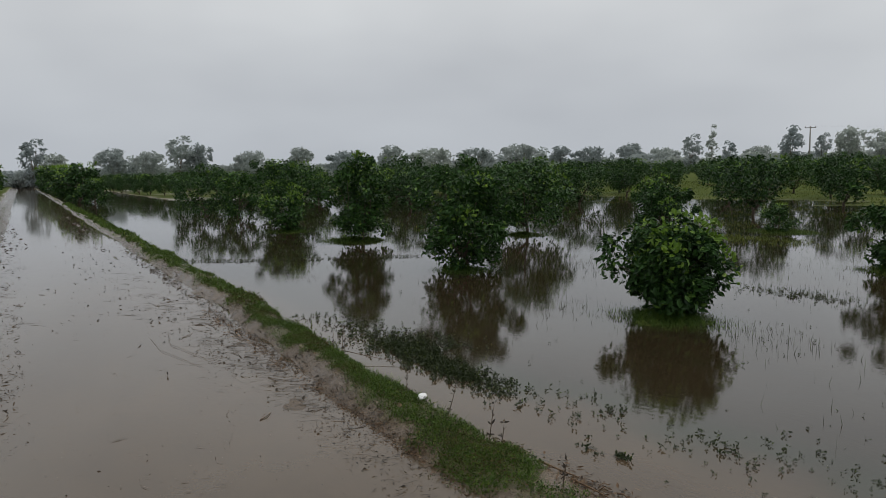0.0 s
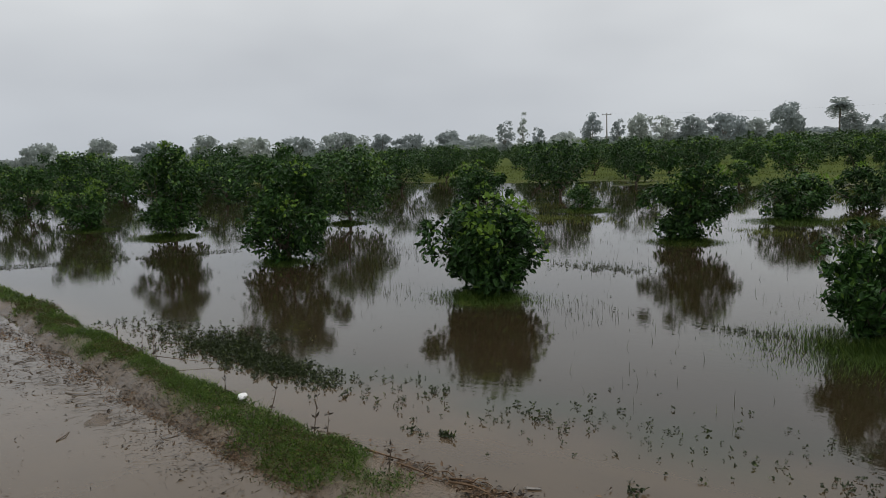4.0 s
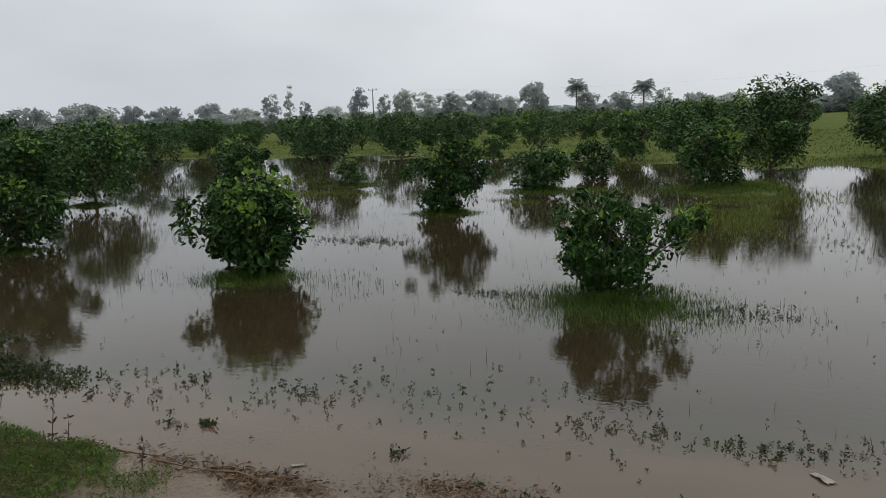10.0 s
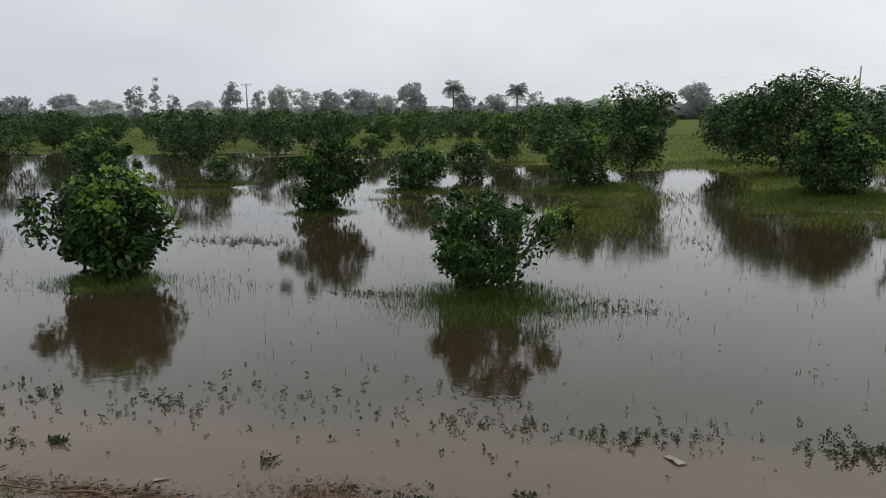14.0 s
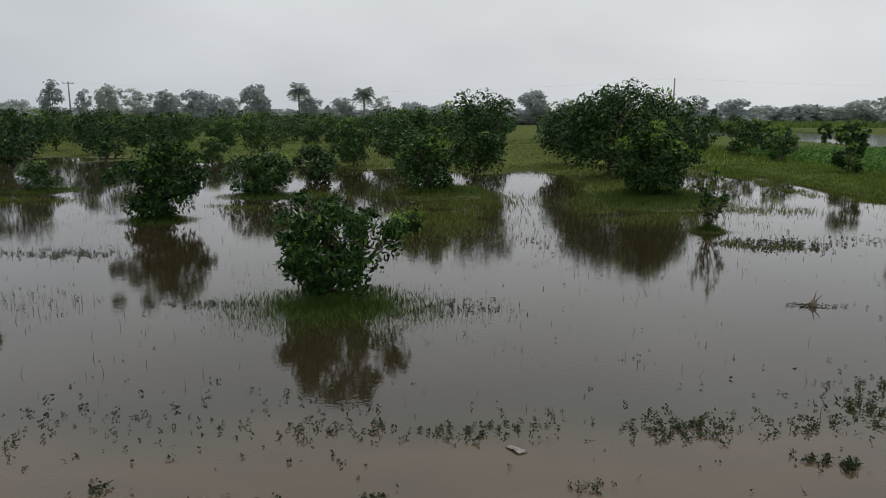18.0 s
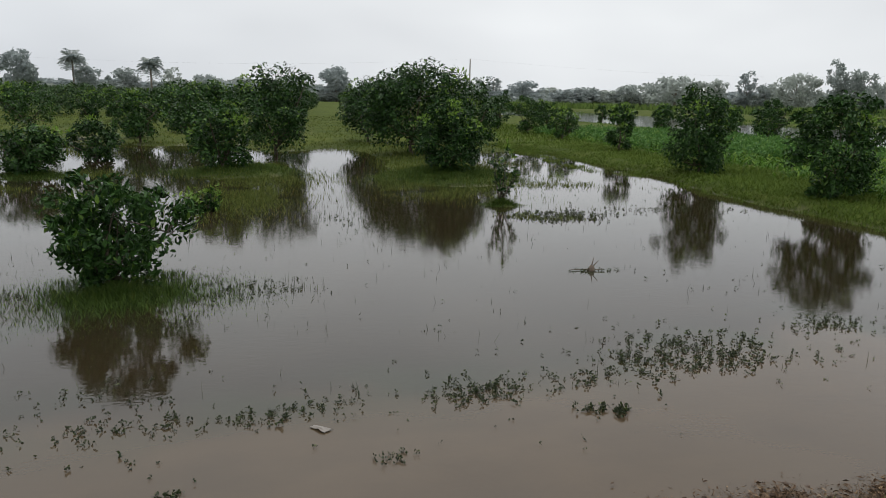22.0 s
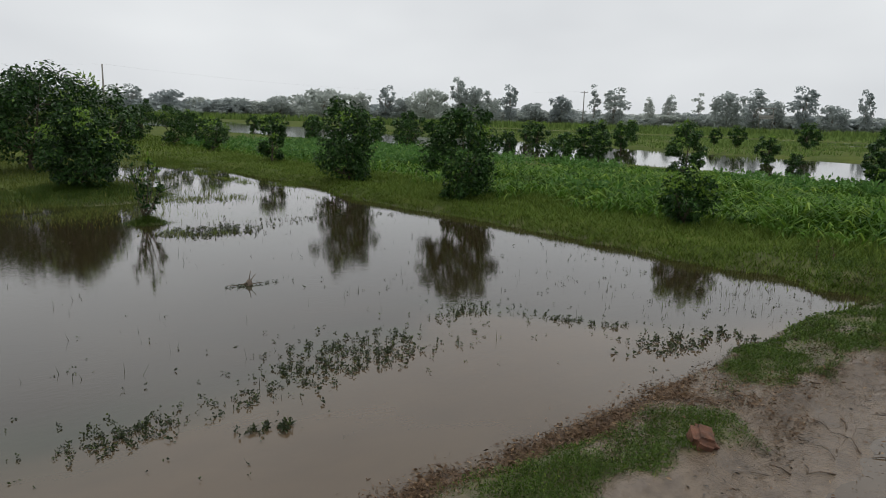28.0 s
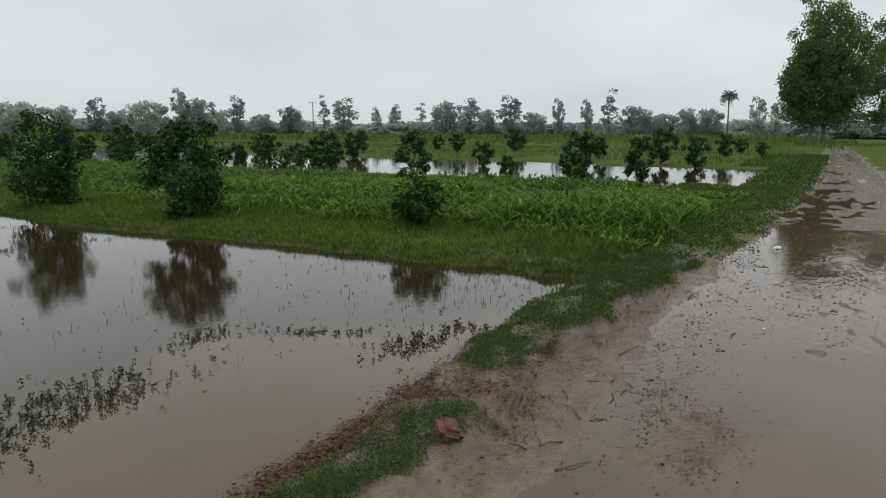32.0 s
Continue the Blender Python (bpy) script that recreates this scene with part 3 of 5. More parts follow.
def citrus(seed, wide, tall, low, clumps, per, leaf, label, rich=False, young=0.0, limbs=5, trunk=0.05, skirt=0.6, where=(0, 0, 0), group="orchard citrus trees", lumps=0.5, fill=0.3, puff=(0.11, 0.2), droop=0.25, belly=0.45):
    rng = np.random.default_rng(seed)
    tree = tagged(new("citrus_tree"), label, "tree", group)
    fork = max(low * 1.1, tall * 0.16)
    v, f = tube_arrays([(0, 0, -0.12), (0.01, 0, 0.02), (rng.normal() * 0.02, rng.normal() * 0.02, fork * 0.6), (rng.normal() * 0.03, rng.normal() * 0.03, fork)],
                       [trunk * 1.5, trunk * 1.15, trunk, trunk * 0.85], 7)
    part_of("trunk", mesh_of("trunk", v, f, BARK, True), tree)
    (v, f), c, rc = crown_arrays(rng, wide * 1.04, tall, low, clumps, per, leaf, rich, skirt, fill, lumps, puff, droop, belly)
    part_of("crown", mesh_of("crown", v, f, CITRUS), tree)
    order = rng.permutation(len(c))
    for k in range(limbs):
        tip = c[order[k % len(c)]]
        path = limb_path(rng, (0, 0, fork * 0.7), tip, tall * 0.06)
        pieces = [tube_arrays(path, trunk * np.array([0.7, 0.55, 0.4, 0.28, 0.12]), 5)]
        for _ in range(4):
            s = path[rng.integers(1, 4)]
            e = c[np.argmin(np.linalg.norm(c - (s + rng.normal(size=3) * wide * 0.25), axis=1))]
            pieces.append(tube_arrays(limb_path(rng, s, e, tall * 0.03), trunk * np.array([0.3, 0.24, 0.18, 0.12, 0.05]), 4))
        v, f = joined(pieces)
        part_of("limb", mesh_of("limb", v, f, BARK, True), tree)
    if young:
        top = np.flatnonzero(c[:, 2] > low + (tall - low) * 0.42)
        top = top[rng.permutation(len(top))[: max(2, int(len(top) * young))]]
        each = max(8, per // 3)
        n = len(top) * each
        d = unit(rng.normal(size=(n, 3)) * 0.6 + np.repeat(unit(c[top] * np.array([1, 1, 0]) + 1e-4), each, 0) * 0.5 + np.array([0, 0, 1.1]))
        way = unit(d * 0.6 + rng.normal(size=(n, 3)) * 0.6)
        v, f = leaf_arrays(np.repeat(c[top], each, 0) + d * np.repeat(rc[top], each)[:, None] * 1.05, way, leaf * rng.uniform(0.6, 1.15, n), leaf * 0.5, rng, rich, 0.9, unit(np.cross(np.cross(way, d + 1e-3), way)))
        part_of("young_leaves", mesh_of("young_leaves", v, f, CITRUS_YOUNG), tree, "bright yellow-green new shoots")
    tree.location = where
    return tree


def on_ground(x, y, sink=0.0):
    return (x, y, max(float(height(x, y)), -0.12) - sink)


def shoot_bush(seed, wide, tall, low, shoots, per, leaf, label, skirt, young, where):
    """An open bush: long shoots that fan out from the foot, with leaves along their outer part."""
    rng = np.random.default_rng(seed)
    tree = tagged(new("citrus_tree"), label, "tree", "orchard citrus trees")
    a, u = rng.uniform(0, 6.283, shoots), rng.uniform(0, 1, shoots) ** 0.8
    profile = np.where(u > 0.5, np.sqrt(np.maximum(0.02, 1 - (np.maximum(u - 0.5, 0) / 0.52) ** 2)), skirt + (1 - skirt) * np.minimum(u / 0.5, 1))
    if skirt < 0.3:
        profile = np.minimum(0.14 + 1.1 * u, np.sqrt(np.maximum(0.08, 1 - (np.maximum(u - 0.7, 0) / 0.32) ** 2)))
    r = rng.uniform(0.6, 1.08, shoots) * np.clip(1 + 0.7 * fbm(np.cos(a) * 1.3 + seed, np.sin(a) * 1.3 + u * 1.5, 2, 8), 0.55, 1.2)
    r = np.where(rng.random(shoots) < 0.25, r * 0.5, r)
    tips = np.stack([np.cos(a) * profile * r * wide / 2, np.sin(a) * profile * r * wide / 2, low + u * (tall - low) * rng.uniform(0.86, 1.06, shoots)], 1)
    v, f = tube_arrays([(0, 0, -0.12), (0.01, 0, 0.02), (0.0, 0.01, tall * 0.12)], [0.04, 0.03, 0.024], 7)
    part_of("trunk", mesh_of("trunk", v, f, BARK, True), tree)
    stems, bases, ways = [], [], []
    for k in range(shoots):
        root = np.array([tips[k, 0] * 0.08, tips[k, 1] * 0.08, tall * rng.uniform(0.02, 0.22)])
        mid = root * 0.45 + tips[k] * np.array([0.62, 0.62, 0.42])
        t = np.linspace(0, 1, 5)[:, None]
        path = (1 - t) ** 2 * root + 2 * t * (1 - t) * mid + t ** 2 * tips[k]
        stems.append(tube_arrays(path, np.array([0.009, 0.007, 0.005, 0.0035, 0.002]), 4))
        s = rng.uniform(0.3, 1.0, per)[:, None] ** 0.85
        p = (1 - s) ** 2 * root + 2 * s * (1 - s) * mid + s ** 2 * tips[k]
        tangent = unit(2 * (1 - s) * (mid - root) + 2 * s * (tips[k] - mid))
        bases.append(p + rng.normal(size=(per, 3)) * leaf * 0.12)
        ways.append(unit(tangent * rng.uniform(0.2, 0.9, per)[:, None] + rng.normal(size=(per, 3)) * 0.6 + np.array([0, 0, 0.15])))
    v, f = joined(stems)
    part_of("branching", mesh_of("branching", v, f, BARK, True), tree)
    base, way = np.concatenate(bases), np.concatenate(ways)
    size = leaf * rng.uniform(0.6, 1.25, len(base))
    face = unit(rng.normal(size=base.shape) * 0.5 + unit(base * np.array([1, 1, 0]) + 1e-4) * 0.35 + np.array([0, 0, 0.9]))
    face = unit(np.cross(np.cross(way, face), way))
    v, f = leaf_arrays(base, way, size, size * rng.uniform(0.42, 0.56, len(base)), rng, True, 0.8, face)
    part_of("crown", mesh_of("crown", v, f, CITRUS), tree)
    pick = np.argsort(-tips[:, 2] + rng.normal(size=shoots) * tall * 0.25)[: int(shoots * young)]
    base = np.repeat(tips[pick], 8, 0) + rng.normal(size=(len(pick) * 8, 3)) * leaf * 0.5
    way = unit(np.repeat(unit(tips[pick]), 8, 0) * 0.6 + rng.normal(size=base.shape) * 0.6)
    v, f = leaf_arrays(base, way, leaf * rng.uniform(0.7, 1.2, len(base)), leaf * 0.45, rng, True, 0.9)
    part_of("young_leaves", mesh_of("young_leaves", v, f, CITRUS_YOUNG), tree, "bright yellow-green new shoots")
    tree.location = where
    return tree


# bushes near the track, one by one: x, y, crown width, height, low edge, clusters, leaves each, leaf length, rich, hollow, young
SOLO = [
    (-1.31, 6.2, 1.36, 0.92, 0.08, 60, 84, 0.062, "airy", 0.06, "small open citrus bush on a flooded grass mound"),
    (3.34, 10.4, 0.5, 0.95, 0.06, 13, 12, 0.08, "open", 0.25, "thin young citrus sapling on a mud mound"),
    (-0.98, 10.15, 0.45, 0.42, 0.02, 26, 14, 0.07, "open", 0.4, "very small leafy citrus shoot in flooded grass"),
    (-5.08, 5.95, 1.28, 1.02, 0.04, 50, 105, 0.083, "near", 0.42, "dense citrus bush with bright new shoots, standing in water"),
    (-9.58, 6.2, 1.7, 1.68, 0.02, 62, 92, 0.088, "near", 0.05, "dark citrus tree with loose lower branches over flood water"),
    (-5.12, 10.95, 1.4, 1.3, 0.04, 44, 100, 0.085, "near", 0.16, "compact citrus bush standing in flood water"),
    (9.4, 5.65, 1.0, 0.84, 0.02, 26, 75, 0.07, "near", 1.0, "small citrus bush on the pond bank before the crop"),
    (8.75, 9.75, 1.36, 1.64, 0.02, 52, 95, 0.08, "full", 0.05, "dense upright dark citrus bush on the pond bank"),
    (8.8, 13.75, 1.55, 1.74, 0.04, 50, 85, 0.085, "full", 0.08, "dense dark citrus bush on the pond bank"),
    (3.36, 14.15, 1.6, 1.42, 0.04, 50, 85, 0.085, "full", 0.4, "round bright-leaved citrus bush on flooded grass"),
    (-9.6, 10.9, 1.36, 1.46, 0.22, 36, 90, 0.08, "near", 0.06, "small-leaved dark citrus tree in the second row"),
    (-13.7, 10.7, 2.5, 1.92, 0.22, 60, 75, 0.09, "tree", 0.14, "broad leafy citrus tree standing in flood water"),
    (-15.1, 6.85, 1.6, 2.02, 0.12, 56, 80, 0.09, "tree", 0.1, "upright citrus tree on a flooded grass mound"),
    (-19.1, 6.4, 1.5, 1.2, 0.06, 34, 60, 0.09, "tree", 0.55, "low pale-green citrus bush at the water"),
    (-24.5, 8.0, 1.95, 2.35, 0.15, 48, 60, 0.1, "tree", 0.25, "tall citrus tree with paler tips behind the flood"),
    (-28.2, 7.4, 1.9, 1.95, 0.1, 40, 55, 0.105, "tree", 0.12, "citrus tree leaning over the flood"),
    (-32.0, 6.9, 2.6, 2.15, 0.06, 52, 55, 0.11, "tree", 0.06, "broad citrus tree at the water's edge"),
    (-4.68, 14.8, 1.46, 1.02, 0.06, 36, 60, 0.085, "tree", 0.1, "low spreading citrus bush in shallow water"),
    (-4.28, 18.0, 1.2, 1.08, 0.08, 32, 55, 0.085, "tree", 0.1, "low citrus bush in shallow water"),
    (-1.2, 15.3, 1.45, 1.55, 0.08, 46, 70, 0.085, "tree", 0.22, "citrus bush with a pale top beside the grass lane"),
    (-0.2, 19.6, 2.35, 2.36, 0.3, 62, 75, 0.095, "tree", 0.1, "large citrus tree beside the grass lane"),
    (-2.1, 20.6, 2.1, 2.0, 0.3, 48, 65, 0.1, "tree", 0.12, "large citrus tree in the second row"),
    (3.45, 19.4, 3.1, 2.45, 0.28, 100, 80, 0.1, "tree", 0.08, "largest citrus tree, dark and round, beside the lane"),
    (5.3, 20.4, 2.4, 2.0, 0.3, 48, 65, 0.1, "tree", 0.08, "dark citrus tree behind the largest one"),
    (2.75, 24.0, 2.2, 2.15, 0.3, 48, 60, 0.1, "tree", 0.12, "citrus tree along the grass lane"),
    (10.0, 20.0, 1.0, 1.4, 0.06, 26, 50, 0.09, "tree", 0.5, "thin light-green citrus bush on the bank"),
    (10.45, 25.8, 1.2, 1.22, 0.1, 26, 45, 0.1, "tree", 0.7, "pale young citrus bush on the bank"),
    (10.5, 30.0, 1.45, 1.6, 0.1, 36, 50, 0.1, "tree", 0.08, "dark citrus bush on the bank"),
    (10.3, 34.0, 1.5, 1.72, 0.1, 36, 50, 0.1, "tree", 0.08, "dark citrus bush further along the bank"),
    (17.8, 6.0, 0.88, 1.1, 0.03, 30, 60, 0.08, "tree", 0.05, "dark narrow citrus bush at the edge of the crop"),
    (17.9, 10.8, 1.1, 1.58, 0.05, 36, 60, 0.085, "tree", 0.2, "upright citrus bush among the crop"),
    (18.3, 15.6, 1.1, 1.2, 0.05, 30, 55, 0.09, "tree", 0.12, "broad citrus bush beside the far pond"),
    (19.9, 26.4, 1.4, 1.65, 0.05, 34, 50, 0.1, "tree", 0.08, "dark citrus bush beside the far pond"),
    (18.5, 24.5, 1.3, 1.68, 0.05, 34, 50, 0.1, "tree", 0.08, "dark citrus bush among the crop"),
]
for k, (x, y, wide, tall, low, clumps, per, leaf, style, young, label) in enumerate(SOLO):
    if style == "open":
        shoot_bush(117 + k, wide, tall, low * 0.7, clumps, per + 3, leaf, label, 0.4, young, on_ground(x, y, 0.02))
    elif style == "airy":
        citrus(100 + k, wide, tall, low, clumps, per, leaf, label, True, young, 12, 0.024, 0.42, on_ground(x, y, 0.02), lumps=0.7, fill=0.25, puff=(0.08, 0.13), droop=-0.75)
    elif style == "full":
        citrus(100 + k, wide, tall, low, clumps + 14, per, leaf, label, True, young, 6, 0.03, 0.6, on_ground(x, y, 0.02), lumps=0.35, fill=0.3)
    else:
        citrus(100 + k, wide, tall, low, clumps, int(per * (1.15 if style == "near" else 1.5)), leaf * (1.0 if style == "near" else 1.1), label, style == "near", young, 6 if style == "near" else 4, 0.016 + 0.012 * tall, 0.38 if style == "near" else 0.6, on_ground(x, y, 0.02), lumps=0.6 if style == "near" else 0.45, fill=0.15 if style == "near" else 0.35, belly=0.62 if style == "near" else 0.45)

# repeats further off: five kinds, copied with their parts
KINDS = [citrus(300 + k, w, h, lo, cl, 62, 0.135, lab, False, yg, 3, 0.05, sk, (0, 0, 0)) for k, (w, h, lo, cl, yg, sk, lab) in enumerate([
    (2.3, 2.1, 0.3, 40, 0.15, 0.66, "round dark-green citrus tree in an orchard row"),
    (2.6, 2.3, 0.35, 46, 0.1, 0.66, "broad dark-green citrus tree in an orchard row"),
    (2.0, 1.9, 0.25, 34, 0.3, 0.6, "citrus tree with lighter tips in an orchard row"),
    (1.6, 1.4, 0.1, 28, 0.25, 0.55, "low citrus bush in an orchard row"),
    (1.2, 1.6, 0.16, 30, 0.2, 0.36, "dense young citrus bush in a field row")])]
rng = np.random.default_rng(7)
first = {}


def plant(kind, x, y, size, turn):
    m = Matrix.Translation(on_ground(x, y, 0.02)) @ Matrix.Rotation(turn, 4, "Z") @ Matrix.Scale(size, 4)
    if kind not in first:
        first[kind] = True
        KINDS[kind].matrix_basis = m
        return KINDS[kind]
    ob = copy_thing(KINDS[kind], m)
    ob.matrix_basis = m
    return ob


NAMED = [(-23.2, 21.0, 0, 0.98), (-40.6, 21.8, 1, 1.25), (-14.6, 16.1, 2, 0.76), (-13.7, 19.6, 1, 0.9), (-10.05, 15.4, 3, 0.5), (-14.3, 25.8, 0, 0.92), (-31.3, 25.0, 1, 1.0), (-9.9, 25.1, 3, 0.7),
         (-4.9, 25.9, 3, 0.9), (-4.4, 23.6, 2, 0.85), (-3.9, 29.6, 0, 0.98), (-28.5, 9.7, 1, 1.05), (-19.6, 26.4, 0, 0.92), (-27.4, 28.2, 1, 0.95), (-36.0, 26.6, 0, 1.05), (-9.4, 29.4, 0, 0.85)]
spots = [(x, y) for x, y, _, _ in NAMED] + [(s[0], s[1]) for s in SOLO]
for x, y, kind, size in NAMED:
    plant(kind, x, y, size, rng.uniform(0, 6.28))
FAR_ROWS = []
for j in range(18):
    yy = 30.5 + 4.4 * j * (1 + 0.012 * j)
    for i in range(-1, 26):
        lane = 1.1 + 0.05 * (yy - 17)
        xx = lane - 2.3 - 4.3 * i + rng.normal() * 0.25 if i >= 0 else lane + 2.3 + 0.3 * rng.normal()
        if yy > 70 and (i % 2 or j % 2):
            continue
        if xx < -30 - yy * 1.3 or xx > 5.5 + 0.05 * yy:
            continue
        if min((xx - a) ** 2 + (yy - b) ** 2 for a, b in spots) > 7 and rng.random() > 0.05:
            if yy > 44 or xx < -48:
                FAR_ROWS.append((xx, yy))
                continue
            plant(int(rng.choice([0, 1, 2], p=[0.45, 0.3, 0.25])), xx, yy + rng.normal() * 0.3, rng.uniform(0.76, 1.0), rng.uniform(0, 6.28))
for xx in np.arange(-37, -110, -4.6):
    for yy in (14, 18.4, 22.8, 27.2) if xx > -58 else (9.6, 14, 18.4):
        if min((xx - a) ** 2 + (yy - b) ** 2 for a, b in spots) > 7:
            plant(int(rng.integers(0, 3)), xx + rng.normal() * 0.4, yy + rng.normal() * 0.4, rng.uniform(0.82, 1.02), rng.uniform(0, 6.28))
for xx in np.arange(-27.5, -37, -4.6):
    for yy in (14.5, 18.9, 23.2):
        if min((xx - a) ** 2 + (yy - b) ** 2 for a, b in spots) > 7:
            plant(int(rng.integers(0, 3)), xx + rng.normal() * 0.4, yy + rng.normal() * 0.4, rng.uniform(0.8, 0.98), rng.uniform(0, 6.28))
# bushes in the fields beyond the far pond and along its edge
FIELD = [(23.7, 23.5, 0.8), (29.4, 27.0, 1.13), (23.2, 18.7, 1.03), (24.7, 19.1, 0.94), (36.7, 26.7, 1.25), (31.3, 14.9, 0.9), (24.6, 10.8, 0.6), (48.1, 25.2, 1.05), (52.2, 22.2, 1.22), (30.9, 9.8, 1.28),
         (25.0, 6.0, 1.13), (36.7, 7.6, 1.24), (35.1, 5.7, 1.07), (47.9, 6.0, 1.08), (27.2, 26.9, 0.67), (28.5, 22.1, 1.17), (44.6, 31.6, 1.1), (51.8, 29.0, 0.95), (41.0, 12.0, 0.9), (34.2, 49.9, 0.95), (23.8, 47.5, 1.1), (23.1, 41.1, 1.0), (19.4, 34.2, 0.95),
         (45.5, 14.5, 0.8), (20.6, 30.0, 0.95), (26.4, 40.4, 1.05), (30.6, 47.0, 1.1), (52.5, 4.2, 0.7), (57.0, 6.0, 0.8),
         (38.5, 36.5, 1.0), (30.5, 36.0, 1.0), (28.0, 42.5, 1.0), (20.5, 40.5, 0.95), (16.4, 45.0, 1.0), (14.6, 38.6, 1.0), (11.2, 39.6, 1.0), (47.0, 44.0, 1.0), (56.0, 34.0, 1.0), (58.0, 24.0, 1.0), (15.5, 52.0, 1.1), (26.0, 56.0, 1.1), (40.0, 58.0, 1.1)]
for x, y, size in FIELD:
    plant(4, x, y, 0.92 * size * rng.uniform(0.94, 1.06), rng.uniform(0, 6.28))
# roadside scrub on both sides of the track's far end
for x, y, s in [(-52.5, 3.4, 1.9), (-58, 3.6, 1.7), (-66, 3.4, 2.0), (-75, 3.6, 2.1), (-88, 3.4, 2.2), (-104, 3.6, 2.4), (-125, 3.4, 2.6), (-57, -2.6, 1.5), (-66, -2.8, 1.9), (-80, -3.0, 2.1), (-100, -3.2, 2.4), (-48.5, 3.9, 1.2)]:
    tagged(plant(3, x, y, s, rng.uniform(0, 6.28)), "dark roadside scrub bush beside the muddy track", "bush", "roadside scrub")


# ---- tree line ----
def far_tree(name, seed, wide, tall, low, clumps, per, leaf, material, label, trunk, skirt=0.7, lumps=0.5, fill=0.2, puff=(0.12, 0.22), belly=0.4):
    """A tall tree whose crown is made of uneven clumps on limbs."""
    rng = np.random.default_rng(seed)
    tree = tagged(new(name), label, "tree", "tree line")
    pieces = []
    pieces.append(tube_arrays([(0, 0, -0.3), (0, 0, 0.3), (wide * 0.02, 0, tall * 0.35), (wide * 0.03, wide * 0.02, tall * 0.8)], [trunk * 1.4, trunk, trunk * 0.75, trunk * 0.2], 7))
    (v, f), c, rc = crown_arrays(rng, wide, tall, low, clumps, per, leaf, False, skirt, fill, lumps, puff, 0.25, belly, 0.6, 0.3)
    for k in range(min(8, clumps)):
        pieces.append(tube_arrays(limb_path(rng, (0, 0, tall * 0.3), c[k], tall * 0.03), trunk * np.array([0.5, 0.4, 0.3, 0.2, 0.1]), 5))
    crown = mesh_of("crown", v, f, material)
    v, f = joined(pieces)
    part_of("trunk", mesh_of("trunk", v, f, GREY_BARK, True), tree)
    part_of("crown", crown, tree)
    return tree


# tree line crowns bring their haze along in the leaf colour
LINE = [far_tree("broadleaf_tree", 501, 9, 10, 0.2, 36, 46, 0.9, HAZED_LEAF, "rounded broadleaf tree in the far tree line", 0.22),
        far_tree("broadleaf_tree", 502, 11, 9, 0.2, 42, 46, 0.95, HAZED_LEAF, "broad spreading tree in the far tree line", 0.25),
        far_tree("gum_tree", 503, 5, 10, 0.3, 30, 36, 0.72, HAZED_GUM_LEAF, "slender grey-green gum tree with lobed crown, paled by haze", 0.14, 0.6, 0.9, 0.1, (0.14, 0.26), 0.6),
        far_tree("gum_tree", 504, 2.6, 10, 0.9, 20, 26, 0.6, HAZED_GUM_LEAF, "thin tall gum tree with sparse tufts", 0.1, 0.5, 0.9, 0.1, (0.2, 0.38), 0.65),
        far_tree("far_scrub", 505, 10, 5, 0.0, 32, 48, 1.15, HAZED_LEAF, "low scrub along the far field edge", 0.12, 0.95, 0.5, 0.2, (0.12, 0.2))]
used = set()


def stand(kind, azimuth, distance, tall, wide, turn):
    """A far tree of that height and width, by bearing from the track and distance."""
    base = [(9, 10), (11, 9), (5, 10), (2.6, 10), (10, 5)][kind]
    x, y = distance * math.sin(radians(azimuth)), distance * math.cos(radians(azimuth))
    m = Matrix.Translation(on_ground(x, y, 0.05)) @ Matrix.Rotation(turn, 4, "Z") @ Matrix.Diagonal((wide / base[0], wide / base[0], tall / base[1], 1))
    ob = LINE[kind] if kind not in used else copy_thing(LINE[kind], m)
    used.add(kind)
    ob.matrix_basis = m
    return ob


